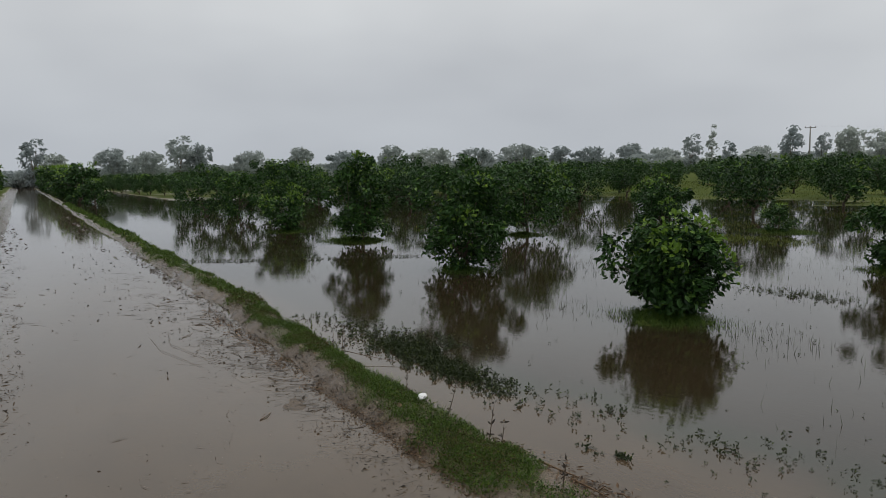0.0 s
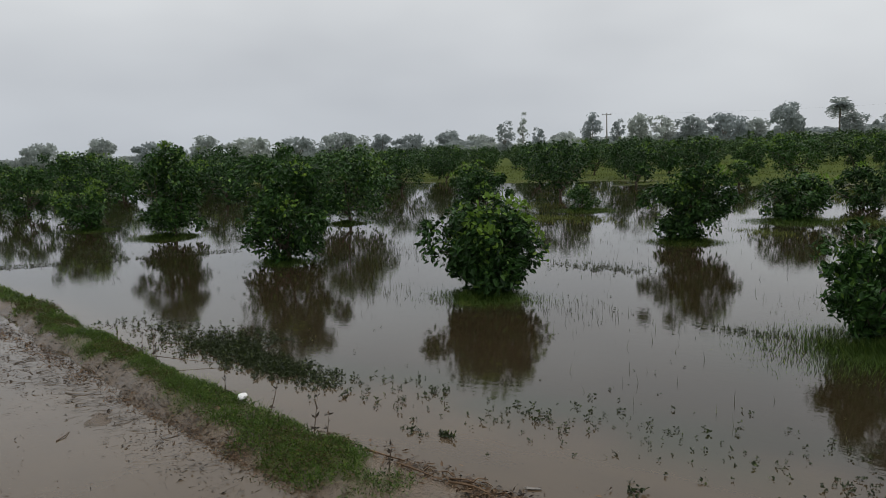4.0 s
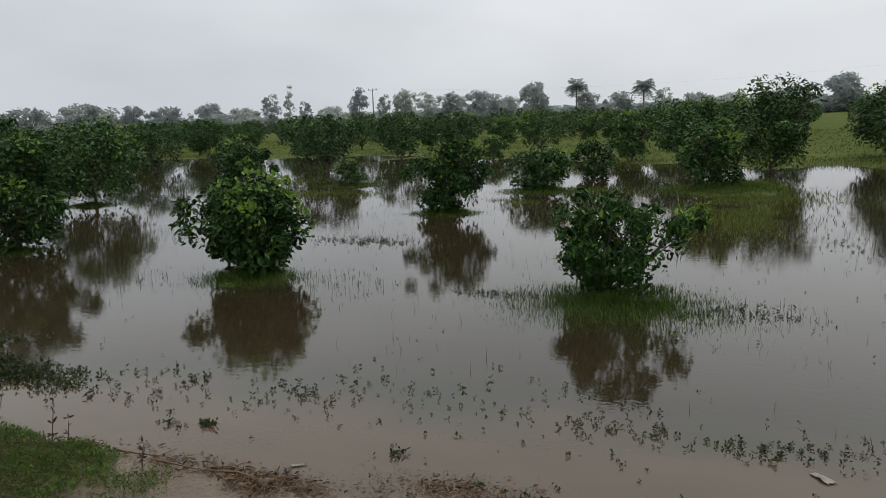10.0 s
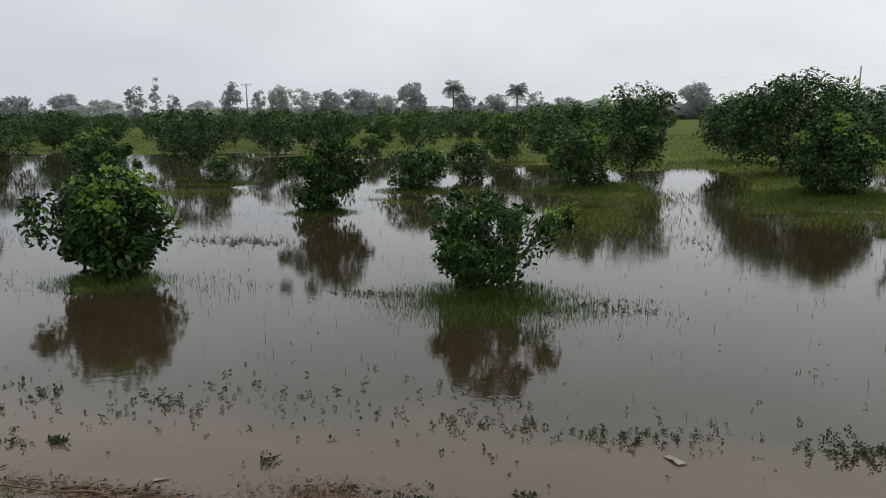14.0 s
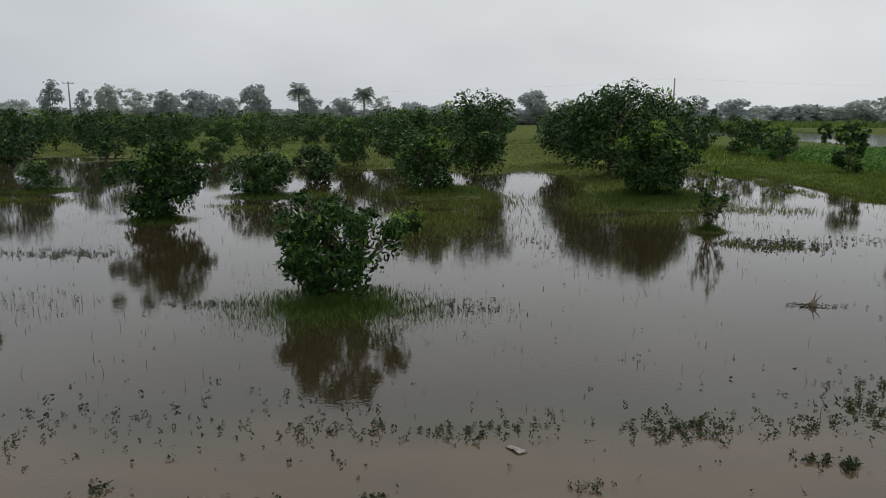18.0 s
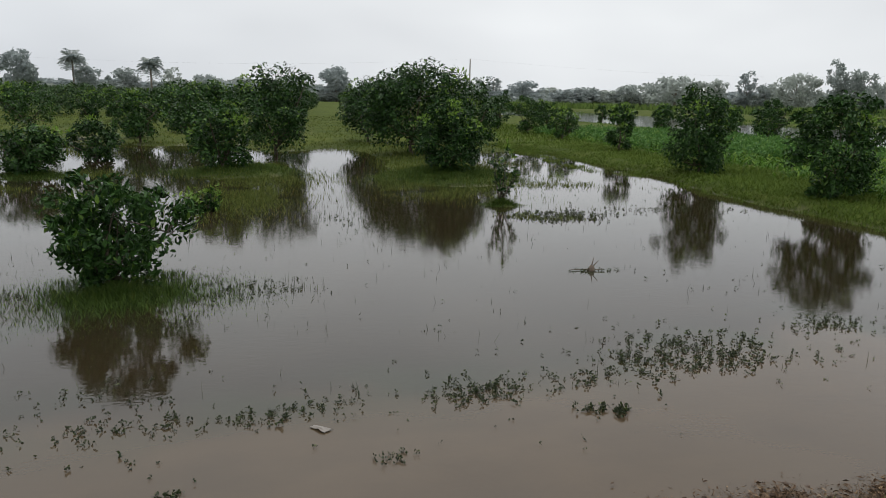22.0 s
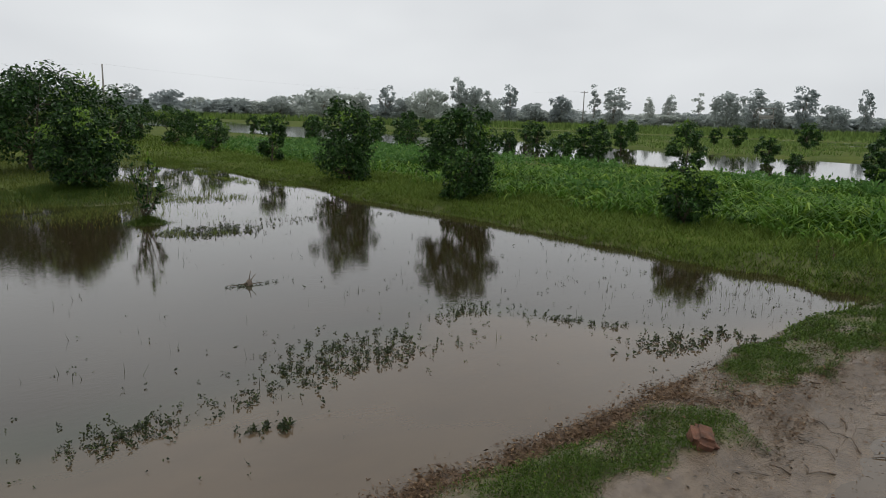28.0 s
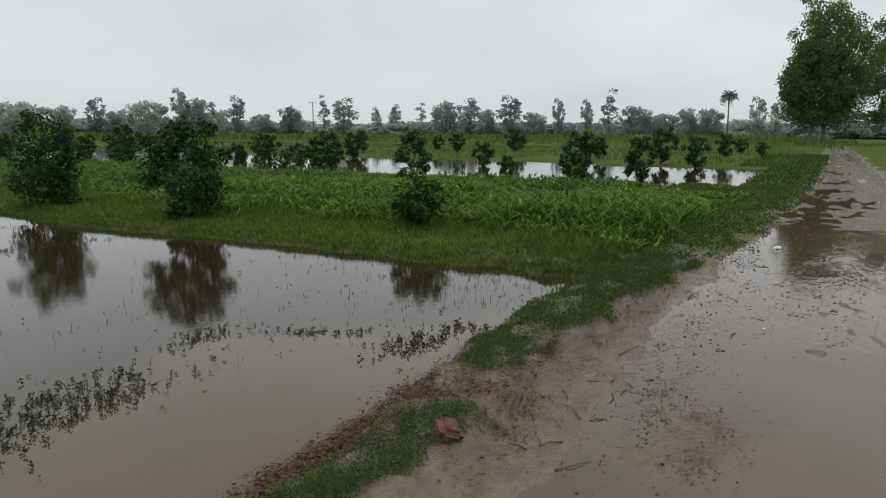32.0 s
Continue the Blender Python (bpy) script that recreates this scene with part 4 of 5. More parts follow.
# bearing, elevation of the top, width in degrees, kind, distance
SKYLINE = [(-89.2, 2.7, 1.6, 2, 150), (-87.8, 1.9, 1.8, 0, 140), (-84, 2.2, 2.6, 0, 150), (-81.7, 1.9, 2.2, 1, 160), (-79.4, 2.9, 2.0, 2, 170), (-78, 2.5, 1.8, 0, 170), (-74.1, 1.8, 2.4, 1, 170), (-70.4, 2.1, 2.2, 0, 180),
           (-66.5, 1.7, 2.6, 1, 180), (-63.1, 2.15, 2.3, 0, 190), (-59.5, 1.8, 2.9, 1, 190), (-56, 1.75, 2.6, 1, 190), (-52.4, 1.95, 3.2, 1, 200), (-49.4, 1.8, 1.9, 0, 200), (-46.8, 1.6, 2.0, 1, 200), (-43.8, 1.85, 2.3, 0, 200),
           (-41.5, 1.4, 2.2, 1, 210), (-39.4, 2.25, 1.3, 2, 190), (-37.9, 2.85, 0.65, 3, 180), (-36.6, 1.7, 0.9, 2, 190), (-34.6, 1.3, 2.0, 1, 210), (-32.5, 2.6, 1.6, 2, 190), (-30.5, 2.0, 1.0, 2, 200), (-28.8, 2.5, 1.8, 0, 190),
           (-26.9, 2.1, 1.7, 2, 200), (-25, 2.1, 2.2, 0, 200), (-22.6, 2.1, 2.6, 1, 190), (-20.4, 1.7, 2.0, 0, 200), (-18.3, 2.7, 2.4, 0, 170), (-14.2, 1.75, 1.8, 0, 190), (-11.7, 1.7, 2.0, 0, 200), (-8.6, 1.75, 1.2, 2, 200),
           (-6.2, 1.35, 2.0, 1, 220), (-3.5, 1.2, 2.2, 1, 220), (-0.5, 1.3, 2.0, 0, 220), (3.7, 2.3, 2.6, 0, 190), (7.5, 1.4, 2.4, 1, 230), (10.5, 1.5, 2.4, 0, 230), (12.8, 1.5, 2.0, 1, 220), (15, 1.6, 1.0, 2, 230), (16.2, 1.7, 1.3, 2, 230), (18.6, 1.5, 2.4, 1, 240),
           (20.7, 1.1, 1.9, 0, 250), (23.5, 1.05, 2.4, 1, 250), (26.8, 1.35, 2.0, 0, 250), (28.6, 1.5, 1.8, 1, 250), (30.2, 1.95, 3.4, 1, 240), (33.1, 1.8, 1.5, 0, 250), (35.1, 2.3, 1.2, 2, 250), (36.6, 1.5, 2.0, 0, 250), (38.5, 2.2, 2.4, 1, 240),
           (41, 3.05, 1.2, 2, 240), (42.2, 2.5, 2.2, 0, 240), (43.6, 1.6, 1.8, 1, 250), (45.1, 2.6, 1.2, 2, 240), (47, 1.4, 2.0, 0, 250), (49.1, 2.0, 1.7, 0, 250), (51.7, 2.75, 0.7, 3, 240), (53.2, 2.55, 1.7, 2, 240), (55.9, 1.9, 0.8, 2, 250), (57.3, 2.1, 1.0, 2, 250),
           (59.5, 2.25, 0.7, 3, 250), (61.5, 2.5, 2.3, 0, 230), (63.4, 2.6, 1.8, 2, 240), (64.8, 1.9, 1.5, 0, 250), (66.7, 2.8, 1.7, 2, 240), (68.5, 1.6, 1.8, 1, 250), (70.5, 2.6, 0.9, 2, 240), (72.7, 2.5, 0.9, 2, 240), (74.4, 3.25, 1.0, 3, 230),
           (76.4, 2.05, 2.2, 1, 240), (78.4, 1.5, 2.0, 1, 250), (80.2, 1.95, 1.7, 0, 240), (81.7, 1.85, 1.7, 1, 240), (85.2, 2.6, 1.1, 2, 230), (86.4, 2.3, 1.0, 2, 240), (88.2, 1.4, 1.8, 1, 250), (91, 1.6, 2.2, 0, 250), (95, 1.7, 2.6, 1, 250)]
for az, el, wd, kind, dist in SKYLINE:
    stand(kind, az, dist, 1.6 + dist * math.tan(radians(el)), max(1.5, 1.35 * dist * math.tan(radians(wd))), rng.uniform(0, 6.28))
for az in np.arange(-92, 98, 1.1):
    dist = 200 + 55 * float(smooth(az, 0, 30)) - 30 * float(smooth(-az, 60, 85)) + rng.uniform(0, 12)
    stand(4, az, dist, dist * math.tan(radians(rng.uniform(0.9, 1.3))), dist * rng.uniform(0.05, 0.09), rng.uniform(0, 6.28))
for az in np.arange(-92, 98, 2.1):
    dist = 190 + 55 * float(smooth(az, 0, 30)) - 30 * float(smooth(-az, 60, 85)) + rng.uniform(0, 22)
    stand(int(rng.choice([4, 4, 1, 0])), az + rng.normal() * 0.7, dist, dist * math.tan(radians(rng.uniform(0.7, 1.45))), dist * rng.uniform(0.04, 0.085), rng.uniform(0, 6.28))


# ---- palms ----
def palm(seed, x, y, tall, spread, label):
    rng = np.random.default_rng(seed)
    tree = tagged(new("date_palm"), label, "palm", "palms in the tree line")
    v, f = tube_arrays([(0, 0, -0.3), (0.1, 0, tall * 0.4), (0.05, 0.1, tall * 0.75), (0.15, 0.05, tall - spread * 0.25)], [0.3, 0.22, 0.2, 0.22], 8)
    part_of("trunk", mesh_of("trunk", v, f, GREY_BARK, True), tree)
    top = np.array([0.15, 0.05, tall - spread * 0.25])
    for k in range(46):
        a, rise = 6.28 * k / 46 * 2.6, rng.uniform(-0.7, 1.25)
        out = np.array([math.cos(a), math.sin(a), 0])
        t = np.linspace(0, 1, 9)[:, None]
        spine = top + out * spread * 0.5 * t * (1.1 - 0.4 * abs(rise)) + np.array([0, 0, 1]) * (rise * spread * 0.5 * t - spread * 0.26 * t ** 2)
        pieces = [tube_arrays(spine[[0, 2, 4, 6, 8]], [0.05, 0.04, 0.03, 0.02, 0.01], 4)]
        base = np.repeat(spine[1:], 4, 0)
        side = np.tile([[1], [1], [-1], [-1]], (8, 1)) * np.cross(out, (0, 0, 1))
        way = unit(side + out * 0.6 + rng.normal(size=base.shape) * 0.15 - np.array([0, 0, 0.35]))
        pieces.append(leaf_arrays(base, way, spread * 0.18, 0.22, rng))
        v, f = joined(pieces)
        # fronds use the same haze-paled colour as the tree line
        part_of("frond", mesh_of("frond", v, f, HAZED_LEAF), tree)
    tree.location = on_ground(x, y)
    return tree


for k, (az, el, dist, spread) in enumerate([(-15.1, 2.7, 190, 5.2), (-10.0, 2.35, 190, 5.6), (83.1, 3.1, 230, 4.6)]):
    palm(600 + k, dist * math.sin(radians(az)), dist * math.cos(radians(az)), 1.6 + dist * math.tan(radians(el)), spread, "date palm standing above the far tree line")

# ---- the two big roadside trees ----
for k, (x, y, wide, tall, low) in enumerate([(116.0, 2.8, 12.0, 15.5, 2.4), (120.0, 1.2, 14.0, 21.0, 3.0), (130.0, -8.0, 12.0, 20.0, 2.6)]):
    t = far_tree("roadside_tree", 520 + k, wide, tall, low, 120, 150, 0.42, BROAD_LEAF, "tall leafy roadside tree at the end of the track", 0.3, 0.6, 0.4, 0.3, (0.1, 0.19), 0.35)
    t["group"] = "roadside trees"
    t.location = on_ground(x, y)


# ---- poles and wires ----
def power_pole(az, dist, top, cross, label):
    pole = tagged(new("power_pole"), label, "pole", "power poles")
    x, y = dist * math.sin(radians(az)), dist * math.cos(radians(az))
    v, f = tube_arrays([(0, 0, -0.4), (0, 0, top * 0.5), (0, 0, top)], [0.19, 0.16, 0.12], 8)
    part_of("post", mesh_of("post", v, f, POLE, True), pole)
    if cross:
        bm = bmesh.new()
        bmesh.ops.create_cube(bm, size=1, matrix=Matrix.Translation((0, 0, top - 0.35)) @ Matrix.Rotation(-radians(az), 4, "Z") @ Matrix.Diagonal((2.2, 0.12, 0.14, 1)))
        part("crossarm", bm, POLE, pole)
        for s in (-1, 0, 1):
            c = Matrix.Rotation(-radians(az), 3, "Z") @ Vector((0.95 * s, 0, top - 0.28))
            v, f = tube_arrays([c, c + Vector((0, 0, 0.14)), c + Vector((0, 0, 0.26))], [0.05, 0.07, 0.04], 6)
            part_of("insulator", mesh_of("insulator", v, f, POLE, True), pole)
    pole.location = on_ground(x, y)
    return np.array([x, y, float(pole.location.z) + top])


tops = [power_pole(az, d, 1.6 + d * math.tan(radians(el)), cr, "grey utility pole standing in the far fields") for az, el, d, cr in ((-31.3, 2.6, 170, True), (14.3, 3.15, 150, False), (50.85, 2.36, 210, True))]
for a, b in zip(tops[:-1], tops[1:]):
    t = np.linspace(0, 1, 25)[:, None]
    line = a + (b - a) * t - np.array([0, 0, 1]) * 2.4 * 4 * t * (1 - t)
    v, f = tube_arrays(line, np.full(25, 0.004), 4)
    tagged(new("power_wire", mesh_of("power_wire", v, f, WIRE)), "thin dark power wire strung between far poles", "wire", "power wires")


# ---- far orchard rows, past counting, as one sheet of trees ----
def stamp(pool, places, material, name, label, category):
    """Many copies of a few small meshes joined into one object of kind stuff."""
    vs, fs, k = [], [], 0
    for i, (x, y, z, size, turn) in enumerate(places):
        v, f = pool[i % len(pool)]
        c, s = math.cos(turn), math.sin(turn)
        w = np.stack([(v[:, 0] * c - v[:, 1] * s) * size + x, (v[:, 0] * s + v[:, 1] * c) * size + y, v[:, 2] * size + z], 1)
        vs.append(w)
        fs.append(np.asarray(f) + k)
        k += len(v)
    return tagged(new(name, mesh_of(name, np.concatenate(vs), np.concatenate(fs), material)), label, category, kind="stuff")


rng = np.random.default_rng(40)
pool = [crown_arrays(np.random.default_rng(700 + k), 2.5, 2.2, 0.2, 26, 26, 0.24)[0] for k in range(4)]
stamp(pool, [(x, y, 0.05, rng.uniform(0.8, 1.0), rng.uniform(0, 6.28)) for x, y in FAR_ROWS], CITRUS_HAZED, "far_orchard_rows", "far rows of dark-green citrus trees running together", "orchard")


# ---- grass, crops and weeds ----
def blade_arrays(rng, x, y, z, tall, wide, lean=0.5, arch=False):
    n = len(x)
    a = rng.uniform(0, 6.283, n)
    out = np.stack([np.cos(a), np.sin(a), np.zeros(n)], 1)
    b = a + 1.57 + rng.normal(size=n) * 0.5
    side = np.stack([np.cos(b), np.sin(b), np.zeros(n)], 1) * (np.broadcast_to(wide, (n,)) / 2)[:, None]
    base, h = np.stack([x, y, z], 1), np.broadcast_to(tall, (n,))[:, None]
    ln = (lean * rng.uniform(0.3, 1.3, n))[:, None]
    up = np.array([0, 0, 1.0])
    i = np.arange(n)[:, None]
    if not arch:
        v = np.stack([base - side, base + side, base + up * h + out * h * ln], 1)
        return v.reshape(-1, 3), i * 3 + [0, 1, 2]
    mid, bend = base + up * h * 0.55 + out * h * ln * 0.3, base + up * h * 0.95 + out * h * ln * 0.8
    tip = base + up * h * rng.uniform(0.55, 0.9, n)[:, None] + out * h * ln * 1.5
    v = np.stack([base - side * 0.6, base + side * 0.6, mid + side, mid - side, bend + side * 0.8, bend - side * 0.8, tip], 1)
    f = [tuple(q) for q in np.concatenate([i * 7 + [0, 1, 2, 3], i * 7 + [3, 2, 4, 5]]).tolist()] + [tuple(q) for q in (i * 7 + [5, 4, 6]).tolist()]
    return v.reshape(-1, 3), f


def scatter(rng, n, x0, x1, y0, y1, keep):
    x, y = rng.uniform(x0, x1, n), rng.uniform(y0, y1, n)
    k = rng.random(n) < keep(x, y)
    return x[k], y[k]


def sown(name, label, category, pieces, material):
    v, f = joined(pieces)
    return tagged(new(name, mesh_of(name, v, f, material)), label, category, kind="stuff")


rng = np.random.default_rng(50)
# verge: short creeping grass, dense close by
pieces = []
for x0, x1, n, tall, wide in ((-8, -2.2, 170000, 0.065, 0.0066), (1.7, 5.0, 130000, 0.05, 0.0058), (5.0, 9.5, 140000, 0.06, 0.009), (-16, -8, 50000, 0.08, 0.013), (-50, -16, 40000, 0.11, 0.03), (9.5, 24, 70000, 0.1, 0.018), (24, 60, 30000, 0.13, 0.04)):
    x, y = scatter(rng, n, x0, x1, 0.2 if x0 > 9 else 1.45, 4.0 if x0 > 4 else 2.8, lambda x, y: strip(x, y) * smooth(height(x, y), -0.02, 0.01) * (0.12 + 0.88 * smooth(fbm(x * 3.1, y * 5.2, 3, 61) + 0.1 * fbm(x * 9, y * 9, 2, 62), -0.5, 0.1)))
    lump = 0.35 + 0.65 * smooth(fbm(x * 6, y * 6, 2, 63), -0.5, 0.6)
    k = rng.random(len(x)) < 0.72
    p = np.stack([x, y, height(x, y) + rng.uniform(0, 0.75, len(x)) * tall * lump], 1)[k]
    size = wide * rng.uniform(1.6, 3.6, len(p))
    pieces.append(leaf_arrays(p, unit(rng.normal(size=p.shape) + np.array([0, 0, 0.35])), size, size * 0.38, rng, False, 0.8))
    k = ~k
    pieces.append(blade_arrays(rng, x[k], y[k], height(x[k], y[k]) - 0.004, (tall * lump * rng.uniform(0.5, 1.3, len(x)))[k], wide * 0.7, 1.2))
sown("verge_grass", "short green creeping grass on the verge between track and flood", "grass", pieces, GRASS)

# withered and muddy blades among the green
pieces = []
for x0, x1, n, wide in ((-9, -2.2, 60000, 0.008), (1.7, 9.5, 60000, 0.008), (-30, -9, 20000, 0.016)):
    x, y = scatter(rng, n, x0, x1, 1.5, 2.9, lambda x, y: np.maximum(strip(x, y), 0.6 * strip(x, y + 0.09)) * smooth(fbm(x * 2.3, y * 4.0, 3, 64), 0.0, 0.4) * smooth(height(x, y), -0.02, 0.01))
    z = height(x, y)
    pieces.append(leaf_arrays(np.stack([x, y, z + rng.uniform(0.0, 0.05, len(x))], 1), unit(rng.normal(size=(len(x), 3)) * np.array([1, 1, 0.5])), wide * rng.uniform(1.5, 4.5, len(x)), wide * 0.6, rng, False, 0.8))
sown("withered_grass", "brown withered and mud-stained grass along the verge", "grass", pieces, WITHERED)

# pond bank and the strip before the crop
pieces = []
x, y = scatter(rng, 130000, 7.2, 10.4, 2.4, 24, lambda x, y: smooth(height(x, y), -0.03, 0.03) * (1 - 0.4 * smooth(x, 9.8, 10.4)) * (1 - 0.5 * smooth(y, 10, 20)) * (0.45 + 0.55 * smooth(fbm(x * 1.9, y * 1.9, 3, 48), -0.3, 0.1)))
pieces.append(blade_arrays(rng, x, y, height(x, y), rng.uniform(0.03, 0.12, len(x)) * (0.6 + 0.9 * smooth(x - 0.05 * y, 8.3, 9.6)), 0.015, 1.2))
x, y = scatter(rng, 90000, 6.9, 9.0, 2.4, 24, lambda x, y: smooth(height(x, y), -0.085, -0.02) * (1 - smooth(height(x, y), 0.03, 0.08)))
pieces.append(blade_arrays(rng, x, y, np.maximum(height(x, y), -0.01), rng.uniform(0.02, 0.075, len(x)), 0.012, 1.0))
x, y = scatter(rng, 16000, 7.5, 13, 24, 60, lambda x, y: 0.9 + 0 * x)
pieces.append(blade_arrays(rng, x, y, height(x, y), rng.uniform(0.06, 0.16, len(x)), 0.03, 1.0))
sown("bank_grass", "rough green grass on the bank of the flooded orchard", "grass", pieces, BANK_GRASS)

# flooded grass in the orchard
pieces = []
x, y = scatter(rng, 130000, -26, 7.8, 9.0, 24, lambda x, y: smooth(height(x, y) + 0.035 * fbm(x * 1.3, y * 1.3, 3, 90), -0.075, -0.005) * (1 - 0.45 * smooth(y, 16, 24)))
pieces.append(blade_arrays(rng, x, y, np.maximum(height(x, y), -0.03), rng.uniform(0.04, 0.12, len(x)), 0.014, 0.7))
x, y = scatter(rng, 34000, -45, 8.0, 22, 52, lambda x, y: 0.85 + 0 * x)
pieces.append(blade_arrays(rng, x, y, height(x, y), rng.uniform(0.04, 0.1, len(x)), 0.035, 1.2))
for cx, cy, rx, ry, n in ((-0.5, 11.3, 0.75, 1.9, 5200), (-0.3, 14.0, 1.2, 1.4, 3600), (2.7, 12.4, 1.1, 1.6, 5200), (3.7, 9.3, 0.5, 0.35, 700), (5.0, 12.8, 1.2, 0.5, 900), (-4.6, 12.6, 0.9, 0.5, 900), (-9.5, 13.4, 1.8, 0.8, 2200), (-13, 15.6, 2.0, 1.5, 2600), (-3.6, 14.9, 1.2, 0.7, 1500), (-15.5, 6.7, 0.9, 0.35, 900), (-15, 9.5, 2.2, 0.5, 900)):
    x, y = cx + rng.normal(size=n) * rx * 0.55, cy + rng.normal(size=n) * ry * 0.55
    keep = fbm(x * 1.6, y * 1.6, 3, 91) > -0.25
    x, y = x[keep], y[keep]
    pieces.append(blade_arrays(rng, x, y, np.full(len(x), -0.01), rng.uniform(0.02, 0.08, len(x)), 0.013, 1.0))
sown("orchard_grass", "dull green grass growing through shallow flood water between trees", "grass", pieces, DULL_GRASS)

# grass round the feet of single bushes
pieces = []
for mx, my, r, h in MOUNDS[:13]:
    n = int(15000 * r * r + 1200) if h > 0.061 else 6
    a, d = rng.uniform(0, 6.283, n), np.minimum(np.abs(rng.normal(size=n)) * 0.74, rng.uniform(0.75, 1.2, n)) * r
    x, y = mx + np.cos(a) * d * 1.25, my + np.sin(a) * d - 0.12 * r
    pieces.append(blade_arrays(rng, x, y, np.maximum(height(x, y), -0.02), rng.uniform(0.03, 0.12, n) * (1.1 - np.minimum(d / r, 1.0) * 0.8), 0.009, 1.0))
sown("mound_grass", "tufts of grass on drowned mounds under the citrus bushes", "grass", pieces, GRASS)

# creeping weeds that trail along the edge of the shoal
def sprigs(rng, x, y, size, leaves=9):
    n = len(x)
    base = np.stack([x, y, np.full(n, 0.0)], 1)
    m = n * leaves
    height_on = rng.uniform(0.0, 1.0, m)
    lean = np.repeat(unit(rng.normal(size=(n, 3)) * np.array([1, 1, 0]) * 0.5 + np.array([0, 0, 1.0])), leaves, 0)
    s = 0.95 * np.repeat(np.broadcast_to(size, (n,)) * rng.uniform(0.6, 1.3, n), leaves)
    p = np.repeat(base, leaves, 0) + lean * (height_on * s * 1.15)[:, None] + rng.normal(size=(m, 3)) * np.array([1, 1, 0]) * (s * 0.35)[:, None]
    way = unit(rng.normal(size=(m, 3)) + np.array([0, 0, 0.4]))
    return leaf_arrays(p, way, s * rng.uniform(0.6, 1.1, m), s * 0.5, rng, False, 1.0)


# stems standing out of the water
x, y = scatter(rng, 34000, -16, 7.6, 3.6, 14, lambda x, y: smooth(fbm(x * 0.55, y * 0.55, 3, 15), 0.12, 0.5) * 0.2 * smooth(-x, -8, 2) + 0.035)
for cx, cy, rx, ry, n in ((-8.5, 7.7, 1.2, 0.9, 320), (-6.3, 5.3, 0.7, 0.5, 170), (-4.0, 5.9, 0.5, 0.4, 130), (-5.0, 8.2, 1.0, 0.5, 240), (-0.1, 5.9, 0.5, 0.35, 140), (-2.2, 5.9, 0.4, 0.3, 110), (1.1, 9.6, 0.6, 1.6, 240), (1.4, 13.5, 0.5, 1.5, 240), (-3.4, 12.2, 1.0, 0.8, 220), (6.5, 3.6, 0.9, 0.8, 160)):
    x, y = np.append(x, cx + rng.normal(size=n) * rx * 0.6), np.append(y, cy + rng.normal(size=n) * ry * 0.6)
v1 = blade_arrays(rng, x, y, np.full(len(x), -0.01), rng.uniform(0.02, 0.1, len(x)), 0.0045, 0.4)
sown("flooded_stems", "thin dark grass stems standing out of the flood water", "grass", [v1, sprigs(rng, x[::3] + 0.05, y[::3], 0.014, 4)], WEED)

pieces = []
sx, sy = zip(*SHOAL)
for x0, x1, n, spread, size in ((-7.6, -4.2, 260, 0.13, 0.026), (-4.2, -2.4, 130, 0.14, 0.023), (-2.4, -0.4, 230, 0.3, 0.019), (-0.9, 1.3, 270, 0.06, 0.019), (1.0, 2.4, 150, 0.1, 0.02), (2.0, 3.4, 150, 0.2, 0.021), (3.6, 4.9, 110, 0.07, 0.021), (4.5, 5.5, 90, 0.14, 0.026)):
    x = rng.uniform(x0, x1, n)
    keep = rng.random(n) < 0.25 + 0.75 * smooth(fbm(x * 3.1, x * 0 + x0, 2, 17), -0.2, 0.25)
    x = x[keep]
    y = np.interp(x, sx, sy) + rng.normal(size=len(x)) * spread + (0.1 if spread > 0.2 else 0)
    pieces.append(sprigs(rng, x, y, size))
for cx, cy, rx, ry, n, size in ((-4.9, 2.88, 0.85, 0.16, 760, 0.027), (-5.6, 3.05, 0.45, 0.35, 420, 0.027), (-6.6, 2.95, 0.7, 0.24, 110, 0.026), (2.75, 3.95, 0.55, 0.34, 190, 0.023), (4.1, 4.42, 0.3, 0.12, 50, 0.022), (-2.86, 2.7, 0.1, 0.04, 13, 0.02), (-2.7, 2.76, 0.04, 0.025, 20, 0.02),
                                (1.74, 3.34, 0.1, 0.04, 20, 0.02), (1.86, 3.28, 0.05, 0.05, 14, 0.024), (0.66, 3.0, 0.1, 0.08, 16, 0.018), (-0.32, 2.85, 0.05, 0.03, 14, 0.022), (-1.56, 2.85, 0.06, 0.05, 9, 0.022), (-0.75, 2.68, 0.16, 0.05, 26, 0.022), (3.9, 9.3, 0.6, 0.35, 190, 0.03), (4.75, 2.85, 0.42, 0.2, 80, 0.028), (2.99, 6.22, 0.2, 0.05, 24, 0.02), (-4.9, 8.1, 0.8, 0.25, 150, 0.02), (-2.3, 5.95, 0.4, 0.1, 60, 0.018), (-0.2, 6.0, 0.5, 0.3, 90, 0.018), (1.2, 9.2, 0.9, 0.5, 90, 0.02), (5.6, 9.6, 1.2, 0.5, 120, 0.022)):
    pieces.append(sprigs(rng, cx + rng.normal(size=n) * rx * 0.6, cy + rng.normal(size=n) * ry * 0.6, size))
t = rng.uniform(0, 1, 240)
pieces.append(sprigs(rng, -14.0 + 2.4 * t + rng.normal(size=240) * 0.05, 2.55 + 3.9 * t ** 1.3 + rng.normal(size=240) * 0.06, 0.028, 6))
x, y = scatter(rng, 6500, -6.5, 7.5, 2.9, 7.5, lambda x, y: 0.26 * np.exp(-((y - np.interp(x, sx, sy)) / 0.55) ** 2) + 0.015)
